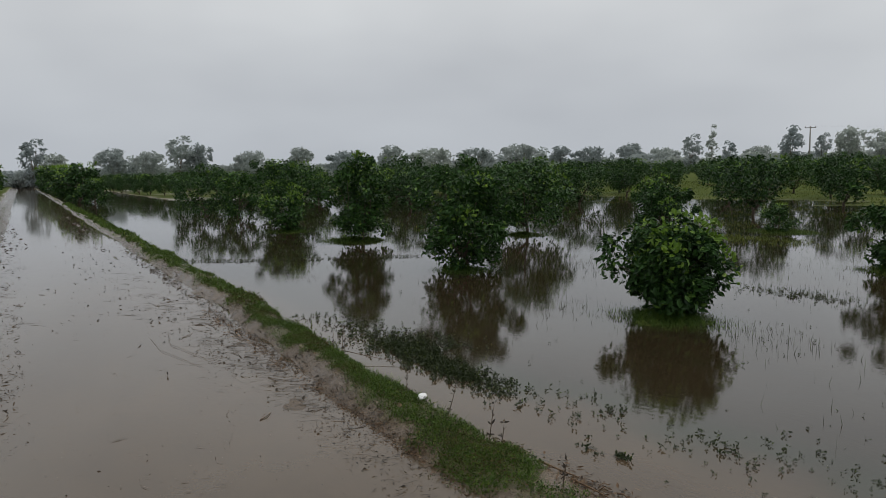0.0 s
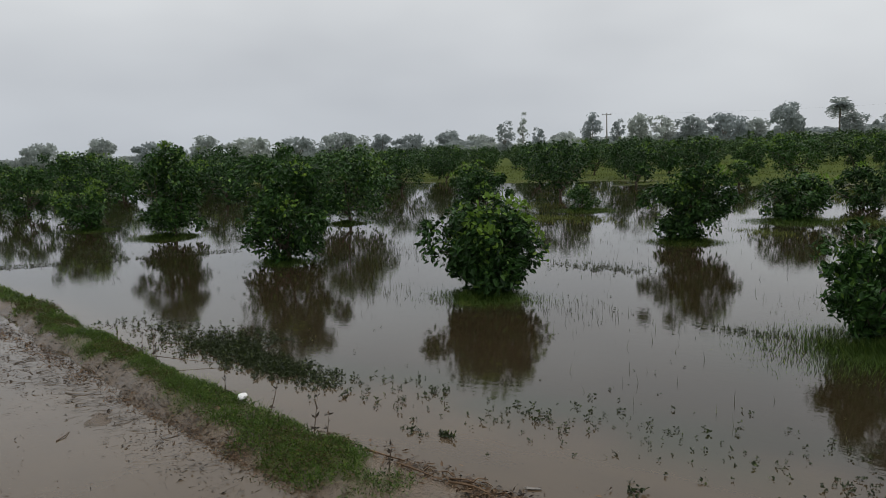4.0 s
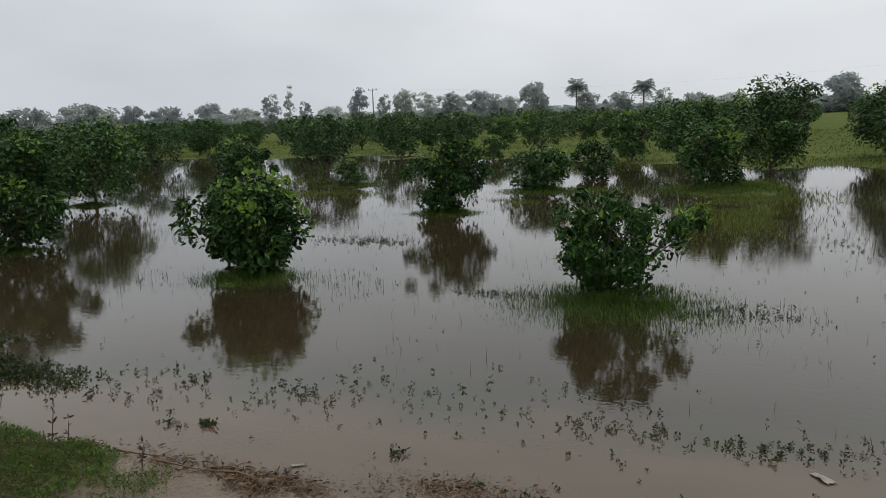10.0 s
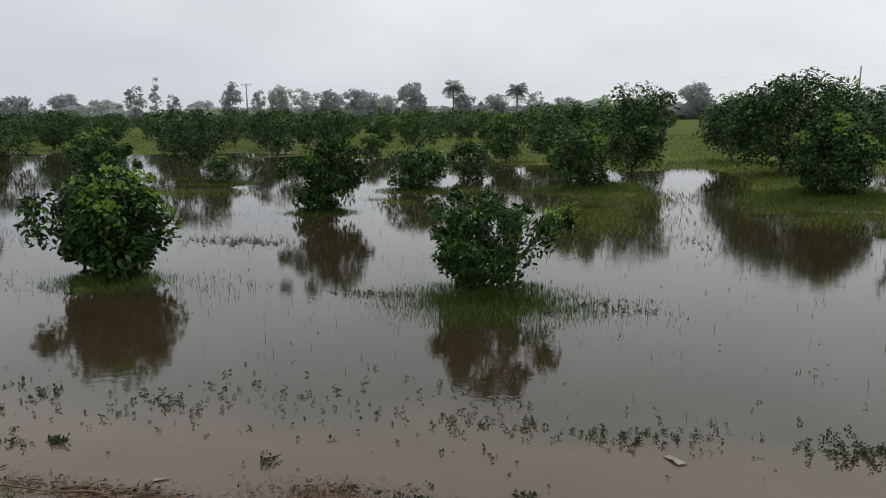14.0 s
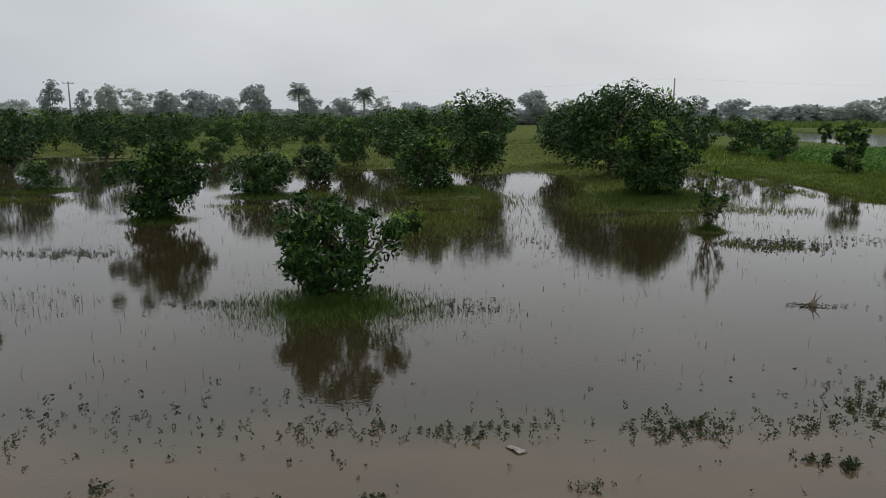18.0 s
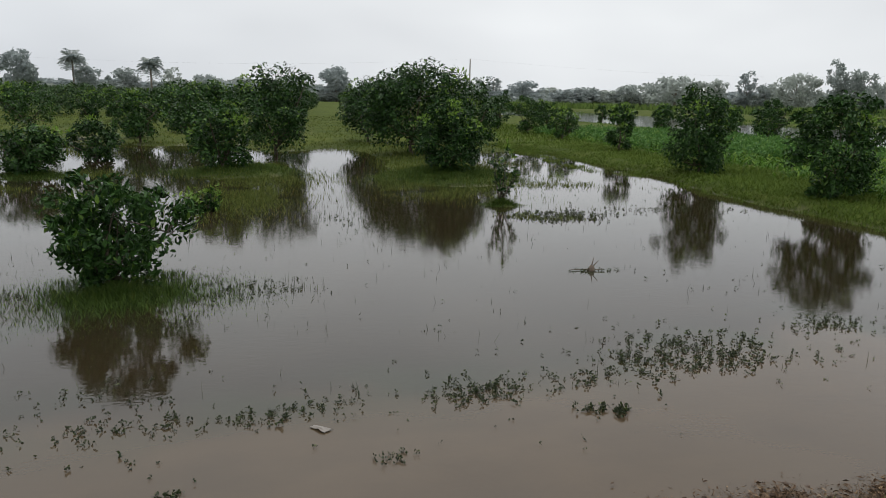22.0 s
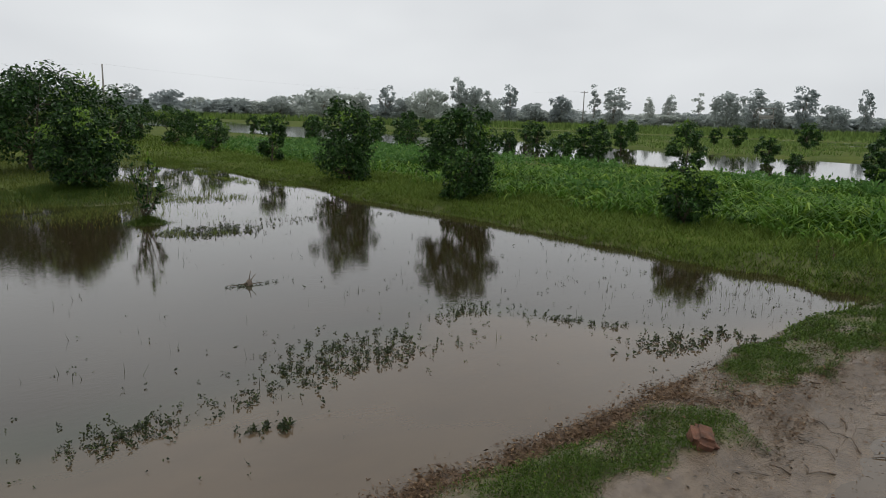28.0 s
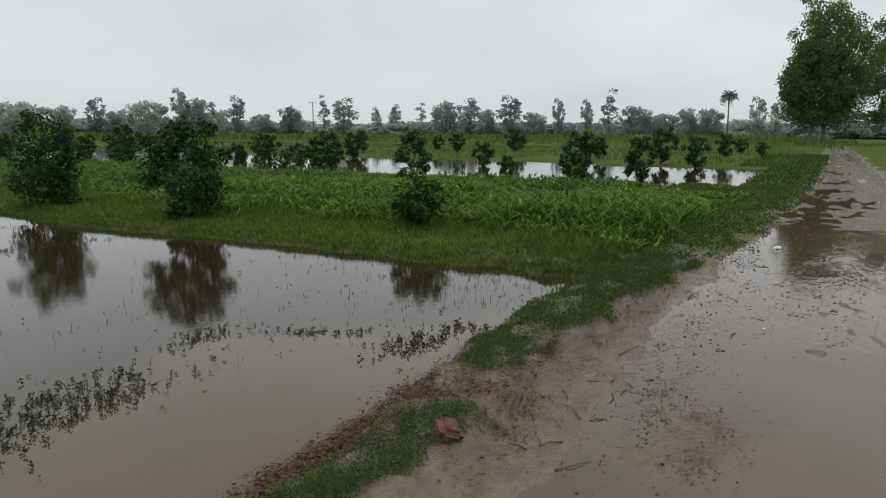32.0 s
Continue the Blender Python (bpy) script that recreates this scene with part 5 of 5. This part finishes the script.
pieces.append(sprigs(rng, x, y, 0.018, 4))
x, y = scatter(rng, 900, 3.0, 7.6, 2.6, 6.5, lambda x, y: 0.5 * smooth(x, 5.5, 7.5) + 0.06)
pieces.append(sprigs(rng, x, y, 0.02, 4))
sown("water_weed", "small dark creeping weeds trailing over the shallow flood water", "weed", pieces, WEED)

# green fodder crop past the bank, tall arching blades
rng = np.random.default_rng(60)
pieces = []
for x0, x1, y0, y1, n, wide in ((8.7, 15, 2.0, 12.5, 36000, 0.032), (15, 20.8, 1.6, 14, 22000, 0.04), (10.2, 20.8, 12.5, 32, 16000, 0.045)):
    x, y = scatter(rng, n, x0, x1, y0, y1, lambda x, y: smooth(x - 0.05 * y + 0.8 * fbm(x * 1.3, y * 1.3, 3, 44), 8.9, 10.1) * smooth(y + 0.4 * fbm(x, y, 2, 47), 2.2 - 0.02 * x, 3.4 - 0.02 * x) * (1 - np.exp(-(((x - 9.25) / 0.75) ** 2 + ((y - 5.5) / 0.75) ** 2) ** 2)))
    low = (0.33 + 0.2 * fbm(x * 1.1, y * 1.1, 3, 45) - 0.17 * smooth(x, 12, 16) - 0.1 * smooth(x, 16, 19)) * (1 - 0.45 * smooth(y, 11, 15)) * (0.4 + 0.6 * smooth(x - 0.05 * y, 9.0, 11.0))
    pieces.append(blade_arrays(rng, x, y, height(x, y), low * rng.uniform(0.35, 1.3, len(x)), wide * rng.uniform(0.6, 1.4, len(x)), 1.3, True))
sown("fodder_crop", "lush green fodder crop with tall arching blades", "crop", pieces, CROP)
x, y = scatter(rng, 9000, 10.6, 18.0, 3.0, 30, lambda x, y: smooth(fbm(x * 0.35, y * 0.35, 3, 46) + 0.5 * smooth(y, 12, 17), 0.0, 0.35))
n = len(x) * 5
p = np.repeat(np.stack([x, y, height(x, y) + 0.1], 1), 5, 0) + rng.normal(size=(n, 3)) * np.array([0.08, 0.08, 0.07]) + np.array([0, 0, 0.14])
sown("broad_crop", "bluish-green broad-leaved crop plants among the fodder", "crop", [leaf_arrays(p, unit(rng.normal(size=(n, 3)) + np.array([0, 0, 0.3])), rng.uniform(0.09, 0.17, n), rng.uniform(0.05, 0.08, n), rng, False, 1.2)], CROP_BLUE)
pieces = []
x, y = scatter(rng, 30000, 37, 75, 2, 60, lambda x, y: 0.7 * smooth(fbm(x * 0.12, y * 0.25, 2, 49), -0.4, 0.2))
pieces.append(blade_arrays(rng, x, y, height(x, y), rng.uniform(0.12, 0.32, len(x)), 0.09, 0.6))
x, y = scatter(rng, 22000, 93, 200, -4, 150, lambda x, y: 0.8 + 0 * x)
pieces.append(blade_arrays(rng, x, y, height(x, y), rng.uniform(0.3, 0.6, len(x)), 0.3, 0.5))
x, y = scatter(rng, 60000, 20, 190, 0, 190, lambda x, y: smooth(np.hypot(x, y), 148, 150) * (1 - smooth(np.hypot(x, y), 166, 168)) * smooth(x - 0.12 * y, 6, 14))
pieces.append(blade_arrays(rng, x, y, height(x, y), rng.uniform(0.9, 1.55, len(x)), 0.5, 0.3))
x, y = scatter(rng, 4000, 20.8, 22.6, 1.5, 60, lambda x, y: 0.8 + 0 * x)
pieces.append(blade_arrays(rng, x, y, height(x, y), rng.uniform(0.03, 0.08, len(x)), 0.04, 0.6))
sown("field_grass", "green field crops in strips beyond the far water", "crop", pieces, FIELD_GREEN)


# ---- litter, twigs and small things ----
rng = np.random.default_rng(70)


def litter(name, label, pieces_at, material):
    pieces = []
    for cx, cy, rx, ry, n, size in pieces_at:
        n = int(n * 2.4)
        x, y = cx + rng.normal(size=n) * rx * 0.6, cy + rng.normal(size=n) * ry * 0.6
        k = rng.random(n) < 0.25 + 0.75 * smooth(fbm(x * 6 / (1 + 12 * size), y * 9 / (1 + 12 * size), 2, 66), -0.15, 0.3)
        x, y, n = x[k], y[k], int(k.sum())
        z = np.maximum(height(x, y), 0.0) + rng.uniform(0.001, 0.016, n)
        way = unit(rng.normal(size=(n, 3)) * np.array([1, 1, 0.25]))
        s = size * 0.5 * np.clip(np.exp(rng.normal(size=n) * 0.55), 0.3, 3.0)
        pieces.append(leaf_arrays(np.stack([x, y, z], 1), way, s, s * rng.uniform(0.16, 0.5, n), rng, False, 2.0))
    v, f = joined(pieces)
    return tagged(new(name, mesh_of(name, v, f, material)), label, "litter", kind="stuff")


litter("leaf_litter", "pale brown wet straw and dead leaf mulch washed up at the shore",
       [(-2.3, 2.36, 0.5, 0.1, 700, 0.034), (-1.9, 2.34, 0.35, 0.09, 600, 0.03), (-1.0, 2.58, 0.42, 0.15, 3200, 0.024), (1.9, 2.38, 0.4, 0.1, 1700, 0.026), (2.4, 2.33, 0.45, 0.09, 2600, 0.026), (2.9, 2.29, 0.45, 0.1, 3200, 0.027), (3.4, 2.24, 0.4, 0.15, 3600, 0.027), (3.8, 2.32, 0.25, 0.14, 1900, 0.027), (4.0, 2.05, 0.35, 0.2, 2200, 0.026),
        (4.0, 1.72, 0.6, 0.13, 1300, 0.024), (4.6, 1.82, 0.5, 0.12, 1500, 0.022), (4.35, 2.3, 0.25, 0.1, 700, 0.024), (5.4, 1.68, 0.9, 0.09, 900, 0.022), (7.2, 1.55, 1.4, 0.09, 800, 0.026), (9.3, 1.3, 1.2, 0.12, 500, 0.03), (-3.7, 1.83, 0.9, 0.07, 900, 0.026), (-4.2, 2.05, 1.6, 0.14, 700, 0.028), (6.5, 1.9, 1.8, 0.2, 500, 0.024), (-3.2, 1.85, 0.5, 0.07, 500, 0.024), (-5.6, 1.8, 1.1, 0.09, 900, 0.028), (-7.4, 1.8, 1.2, 0.12, 700, 0.032), (4.0, 0.72, 0.5, 0.22, 420, 0.02), (4.3, 1.15, 0.9, 0.25, 420, 0.02), (3.3, 1.5, 0.5, 0.15, 260, 0.018), (2.0, 1.6, 1.2, 0.2, 200, 0.018)], DEAD)
litter("dark_litter", "dark sodden scraps strewn over the muddy track",
       [(-5.5, 1.86, 3.6, 0.08, 1300, 0.03), (-12, 1.86, 4.5, 0.1, 700, 0.05), (6, 1.62, 2.0, 0.1, 700, 0.024), (-6.2, 1.55, 1.3, 0.25, 500, 0.028), (-4.0, 1.6, 1.0, 0.18, 200, 0.024), (-8.5, 1.45, 2.2, 0.3, 320, 0.036), (-12, 0.9, 5, 0.6, 260, 0.045), (-5.5, 0.5, 3.0, 0.8, 700, 0.013), (-4.5, 1.1, 2.2, 0.5, 500, 0.014), (-5.5, 1.98, 3.0, 0.12, 900, 0.026), (-12, 2.0, 4.0, 0.15, 700, 0.04), (-9, -0.5, 3.5, 0.3, 900, 0.05), (-6.2, -0.35, 1.6, 0.25, 420, 0.04), (-20, -0.6, 8, 0.4, 500, 0.09), (-26, 1.5, 10, 0.3, 320, 0.09),
        (5.4, 1.15, 1.6, 0.4, 900, 0.022), (4.0, 0.7, 0.5, 0.25, 700, 0.02), (4.3, 0.98, 0.5, 0.1, 420, 0.02), (7.5, 1.0, 1.8, 0.4, 800, 0.028), (9.0, 0.1, 1.8, 0.4, 500, 0.04), (10.5, 1.1, 1.5, 0.2, 420, 0.045), (14, 0.5, 3, 0.3, 420, 0.055), (-2.0, 2.42, 0.4, 0.1, 260, 0.034), (4.6, 2.38, 0.5, 0.12, 620, 0.03), (5.4, 2.3, 0.7, 0.14, 620, 0.028), (-1.0, 2.72, 0.25, 0.06, 160, 0.026), (3.6, 1.6, 0.5, 0.15, 320, 0.022), (-3.9, 1.6, 0.9, 0.12, 300, 0.026)], DARK_LITTER)


def streaks(name, label, beds, material):
    """Thin stalks and shreds that the water has combed into lines."""
    pieces = []
    for cx, cy, rx, ry, n, size, turn in beds:
        x, y = cx + rng.normal(size=n) * rx * 0.6, cy + rng.normal(size=n) * ry * 0.6
        k = (rng.random(n) < 0.08 + 0.75 * smooth(fbm(x * 1.6, y * 3.2, 3, 68), -0.05, 0.4)) & (height(x, y) < 0.05)
        x, y, n = x[k], y[k], int(k.sum())
        a = turn + rng.normal(size=n) * 0.45
        way = np.stack([np.cos(a), np.sin(a), rng.normal(size=n) * 0.03], 1)
        s = size * np.clip(np.exp(rng.normal(size=n) * 0.6), 0.3, 3.0)
        pieces.append(leaf_arrays(np.stack([x, y, np.maximum(height(x, y), 0.0) + rng.uniform(0.002, 0.01, n)], 1), way, s, np.minimum(0.03 * s + 0.0015, 0.008), rng, False, 3.0))
    v, f = joined(pieces)
    return tagged(new(name, mesh_of(name, v, f, material)), label, "litter", kind="stuff")


streaks("straw_streaks", "thin sodden stalks combed into lines over the wet track",
        [(-5.2, 1.62, 1.5, 0.2, 420, 0.07, 1.1), (-7.6, 1.5, 2.0, 0.28, 420, 0.09, 1.0), (-3.4, 1.55, 1.0, 0.22, 140, 0.05, 1.0), (-6.0, 0.7, 3.0, 0.8, 420, 0.04, 1.0), (-4.0, 0.6, 1.4, 0.7, 300, 0.025, 1.0), (-7.5, -0.55, 2.4, 0.25, 1700, 0.05, 1.0), (-5.2, -0.42, 1.0, 0.22, 800, 0.035, 1.0), (-12, -0.5, 4.0, 0.35, 500, 0.1, 1.0), (-11, 1.3, 3.0, 0.4, 260, 0.11, 1.0),
         (4.9, 1.25, 1.2, 0.35, 420, 0.04, -1.0), (7.4, 1.1, 1.8, 0.35, 420, 0.065, -1.0), (4.1, 0.75, 0.7, 0.3, 420, 0.022, -1.0), (3.4, 1.45, 0.6, 0.25, 200, 0.03, -0.8), (10.5, 0.7, 2.5, 0.5, 300, 0.1, -1.0)], DARK_LITTER)


def twig(points, thick, label, name="twig", material=None):
    pts = [np.array([x, y, max(float(height(x, y)), 0.0) + z]) for x, y, z in points]
    v, f = tube_arrays(pts, np.linspace(thick, thick * 0.45, len(pts)), 6)
    return tagged(new(name, mesh_of(name, v, f, material or TWIG, True)), label, name, "twigs on the ground")


for k in range(70):
    zone = [(-6.5, 1.45, 1.6, 0.3), (5.0, 1.2, 1.3, 0.45), (-9, -0.4, 2.2, 0.25), (7.5, 0.9, 1.4, 0.5), (-2.4, 2.36, 0.4, 0.07), (3.9, 1.4, 0.6, 0.3)][k % 6]
    x, y, a, s = zone[0] + rng.normal() * zone[2] * 0.6, zone[1] + rng.normal() * zone[3] * 0.6, rng.uniform(0, 3.14), rng.uniform(0.05, 0.16) * (1.5 if k % 6 in (0, 2) else 1)
    if (k % 6) == 2:
        a = rng.normal() * 0.3
    twig([(x, y, 0.003), (x + s * 0.5 * math.cos(a), y + s * 0.5 * math.sin(a), 0.008), (x + s * math.cos(a + 0.2), y + s * math.sin(a + 0.2), 0.003)], rng.uniform(0.002, 0.0055), "short dark wet twig lying on the muddy ground")
for pts, th in (([(4.0, 1.32, 0.004), (4.1, 1.4, 0.02), (4.2, 1.42, 0.05)], 0.008), ([(3.36, 1.24, 0.004), (3.44, 1.17, 0.01), (3.54, 1.12, 0.004)], 0.006), ([(5.2, 1.42, 0.004), (5.35, 1.4, 0.01), (5.5, 1.36, 0.006)], 0.009), ([(7.3, 1.3, 0.01), (7.55, 1.3, 0.012), (7.7, 1.26, 0.01)], 0.01),
                ([(-7.6, 1.2, 0.004), (-7.0, 1.12, 0.01), (-6.2, 1.3, 0.008), (-5.6, 1.62, 0.004)], 0.006), ([(-7.4, 1.0, 0.004), (-6.8, 1.0, 0.01), (-6.0, 1.2, 0.006)], 0.005), ([(-2.86, 2.3, 0.012), (-2.74, 2.34, 0.02), (-2.62, 2.37, 0.015)], 0.012), ([(-2.6, 2.3, 0.01), (-2.48, 2.33, 0.02), (-2.3, 2.33, 0.01)], 0.01), ([(-2.25, 2.32, 0.012), (-2.12, 2.36, 0.03), (-2.0, 2.35, 0.02)], 0.011),
                ([(-2.3, 2.38, 0.012), (-2.2, 2.4, 0.03), (-2.1, 2.41, 0.02)], 0.008), ([(-5.6, 2.3, 0.05), (-5.4, 2.42, 0.05), (-5.1, 2.62, 0.02)], 0.007)):
    twig(pts, th * (0.35 if pts[0][0] < -7 else 0.6), "bent brown stalk washed up on the mud", "stalk", STRAW if -3 < pts[0][0] < -1 else TWIG)


for k in range(46):
    c = [(-2.06, 2.38), (-1.95, 2.33), (-2.35, 2.4), (-1.15, 2.66), (2.6, 2.3)][k % 5]
    x, y, a, s = c[0] + rng.normal() * 0.12, c[1] + rng.normal() * 0.035, rng.normal() * 0.6, rng.uniform(0.04, 0.11)
    twig([(x, y, 0.006), (x + s * 0.5 * math.cos(a), y + s * 0.5 * math.sin(a), rng.uniform(0.008, 0.03)), (x + s * math.cos(a), y + s * math.sin(a), 0.01)], rng.uniform(0.002, 0.0055), "wet orange-brown straw chip washed up at the shore", "straw", STRAW)


def clod(x, y, size, label, seed, name="mud_clod", material=None, squash=0.7):
    bm = bmesh.new()
    bmesh.ops.create_icosphere(bm, subdivisions=3, radius=1)
    for v in bm.verts:
        v.co *= 1 + 0.42 * noise.noise(v.co * 1.5 + Vector((seed * 3.1, 0, 0))) + 0.16 * noise.noise(v.co * 4 + Vector((0, seed, 0)))
        v.co = Vector((v.co.x * size, v.co.y * size * 0.85, v.co.z * size * squash))
    me = bpy.data.meshes.new(name)
    bm.to_mesh(me)
    bm.free()
    me.materials.append(material or CLOD)
    me.shade_smooth()
    ob = tagged(new(name, me), label, name.replace("_", " "), "clods at the shore")
    ob.location = (x, y, max(float(height(x, y)), -0.01) + size * squash * 0.45)
    ob.rotation_euler = (0, 0, seed * 1.7)
    return ob


for k, (x, y, s) in enumerate([(-1.93, 2.34, 0.032), (-2.22, 2.43, 0.028), (-2.27, 2.4, 0.02), (-2.43, 2.4, 0.014), (-2.5, 2.52, 0.01), (-2.38, 2.52, 0.009), (-1.13, 2.7, 0.03), (-1.18, 2.66, 0.022), (-0.8, 2.78, 0.018), (2.24, 2.5, 0.016), (2.32, 2.46, 0.014), (2.18, 2.43, 0.012), (-2.9, 2.42, 0.013), (4.6, 2.3, 0.02)]):
    clod(x, y, s, "dark rounded clod of wet mud at the waterline", k)
for k, (x, y, s) in enumerate([(11.1, 0.75, 0.05), (6.55, 0.57, 0.014), (7.0, 1.15, 0.012), (5.8, 0.9, 0.01), (4.9, 0.5, 0.009)]):
    clod(x, y, s, "small pale pebble on the muddy track", 30 + k, "pebble", PLASTIC if k < 2 else POLE)

# a broken brick half sunk in the verge
bm = bmesh.new()
bmesh.ops.create_cube(bm, size=1, matrix=Matrix.Diagonal((0.15, 0.12, 0.1, 1)))
bmesh.ops.bevel(bm, geom=bm.edges[:], offset=0.026, segments=3, affect="EDGES")
bmesh.ops.subdivide_edges(bm, edges=bm.edges[:], cuts=2, use_grid_fill=True)
for v in bm.verts:
    v.co += v.co.normalized() * 0.016 * noise.noise(v.co * 22) + Vector((0.02 * (v.co.z + 0.04), 0, 0))
me = bpy.data.meshes.new("brick")
bm.to_mesh(me)
bm.free()
me.materials.append(BRICK)
brick = tagged(new("broken_brick", me), "broken red-brown brick with worn edges lying on the verge", "brick")
brick.location, brick.rotation_euler = (3.29, 1.78, float(height(3.29, 1.78)) + 0.028), (0.32, -0.25, 0.7)

# a white lump of foam packing on the verge
foam = clod(-3.97, 2.2, 0.036, "crumpled white foam scrap lying on the verge grass", 3, "foam_scrap", PLASTIC, 0.5)
foam.location.z += 0.03


def scrap(x, y, wide, deep, seed, label):
    n = 12
    v, f = [], []
    for i in range(n):
        for j in range(n):
            a, b = i / (n - 1) - 0.5, j / (n - 1) - 0.5
            lift = 0.35 * wide * (noise.noise(Vector((a * 4 + seed, b * 4, seed))) * 0.35 + 0.12) * (1 - abs(a) * 1.4)
            v.append((a * wide + 0.02 * noise.noise(Vector((b * 5, seed, 0))), b * deep * (0.7 + 0.6 * noise.noise(Vector((a * 3, 0, seed)))), max(0.003, lift)))
    for i in range(n - 1):
        for j in range(n - 1):
            f.append((i * n + j, (i + 1) * n + j, (i + 1) * n + j + 1, i * n + j + 1))
    ob = tagged(new("plastic_scrap", mesh_of("plastic_scrap", v, f, FILM, True)), label, "litter", "plastic scraps")
    ob.location, ob.rotation_euler = (x, y, 0.004), (0, 0, seed)
    thick = ob.modifiers.new("thickness", "SOLIDIFY")
    thick.thickness = 0.002


scrap(0.3, 3.34, 0.1, 0.045, 2.4, "dirty white plastic scrap floating on the flood water")
scrap(-1.93, 2.57, 0.07, 0.03, 0.6, "muddy pale plastic scrap lying in shallow water")

# a rotten stump with bare twigs in the water
stump = tagged(new("drowned_stump"), "dark drowned stump with bare twigs above the water", "stump")
v, f = tube_arrays([(0, 0, -0.1), (0, 0, 0.0), (0.01, 0.0, 0.05)], [0.05, 0.04, 0.02], 7)
part_of("stem", mesh_of("stem", v, f, TWIG, True), stump)
for tip in ((0.03, 0.02, 0.13), (0.07, 0.0, 0.1), (0.12, -0.03, 0.02), (-0.2, 0.03, 0.012)):
    v, f = tube_arrays([(0, 0, 0.02), (tip[0] * 0.5, tip[1] * 0.5, tip[2] * 0.6), tip], [0.007, 0.0045, 0.0025], 5)
    part_of("twig", mesh_of("twig", v, f, TWIG, True), stump)
stump.location = (2.99, 6.22, 0.0)

# dry weed stalks on the verge
for x, y, h in ((-3.25, 2.24, 0.22), (-3.2, 2.28, 0.15), (-3.75, 2.26, 0.2), (-4.2, 2.2, 0.13), (-5.75, 2.4, 0.22), (-5.95, 2.45, 0.26), (-6.05, 2.42, 0.2), (-2.55, 2.2, 0.12), (8.35, 3.35, 0.22), (8.42, 3.2, 0.16)):
    weed = tagged(new("dry_weed"), "thin dry weed with withered leaves on the verge", "weed", "dry weeds")
    p = limb_path(rng, (0, 0, -0.02), (rng.normal() * 0.03, rng.normal() * 0.03, h), 0.015)
    v, f = tube_arrays(p, [0.004, 0.0035, 0.003, 0.002, 0.001], 5)
    part_of("stem", mesh_of("stem", v, f, TWIG, True), weed)
    n = 16
    b = p[rng.integers(1, 5, n)]
    way = unit(rng.normal(size=(n, 3)) + np.array([0, 0, 0.3]))
    v, f = leaf_arrays(b, way, rng.uniform(0.02, 0.045, n), 0.012, rng)
    part_of("leaves", mesh_of("leaves", v, f, DARK_LITTER if x < 5 else DEAD), weed)
    weed.location = on_ground(x, y)

# a raised hut on posts among the far trees
hut = tagged(new("watch_hut"), "grey raised watch hut on posts among far trees", "hut")
a = radians(64.18)
for px in (-1.8, 1.8):
    for py in (-1.3, 1.3):
        v, f = tube_arrays([(px, py, -0.3), (px, py, 3.4), (px, py, 7.0)], [0.13, 0.12, 0.11], 7)
        part_of("post", mesh_of("post", v, f, POLE, True), hut)
for name, z, sx, sy, sz, m in (("platform", 4.1, 4.2, 3.2, 0.3, WALLING), ("parapet", 4.7, 4.1, 3.1, 0.7, WALLING), ("roof", 7.05, 4.9, 3.8, 0.28, ROOFING)):
    bm = bmesh.new()
    bmesh.ops.create_cube(bm, size=1, matrix=Matrix.Translation((0, 0, z)) @ Matrix.Diagonal((sx, sy, sz, 1)))
    bmesh.ops.bevel(bm, geom=bm.edges[:], offset=0.05, segments=1, affect="EDGES")
    part(name, bm, m, hut)
hut.location, hut.rotation_euler = (235 * math.sin(a), 235 * math.cos(a), float(height(235 * math.sin(a), 235 * math.cos(a)))), (0, 0, -a)
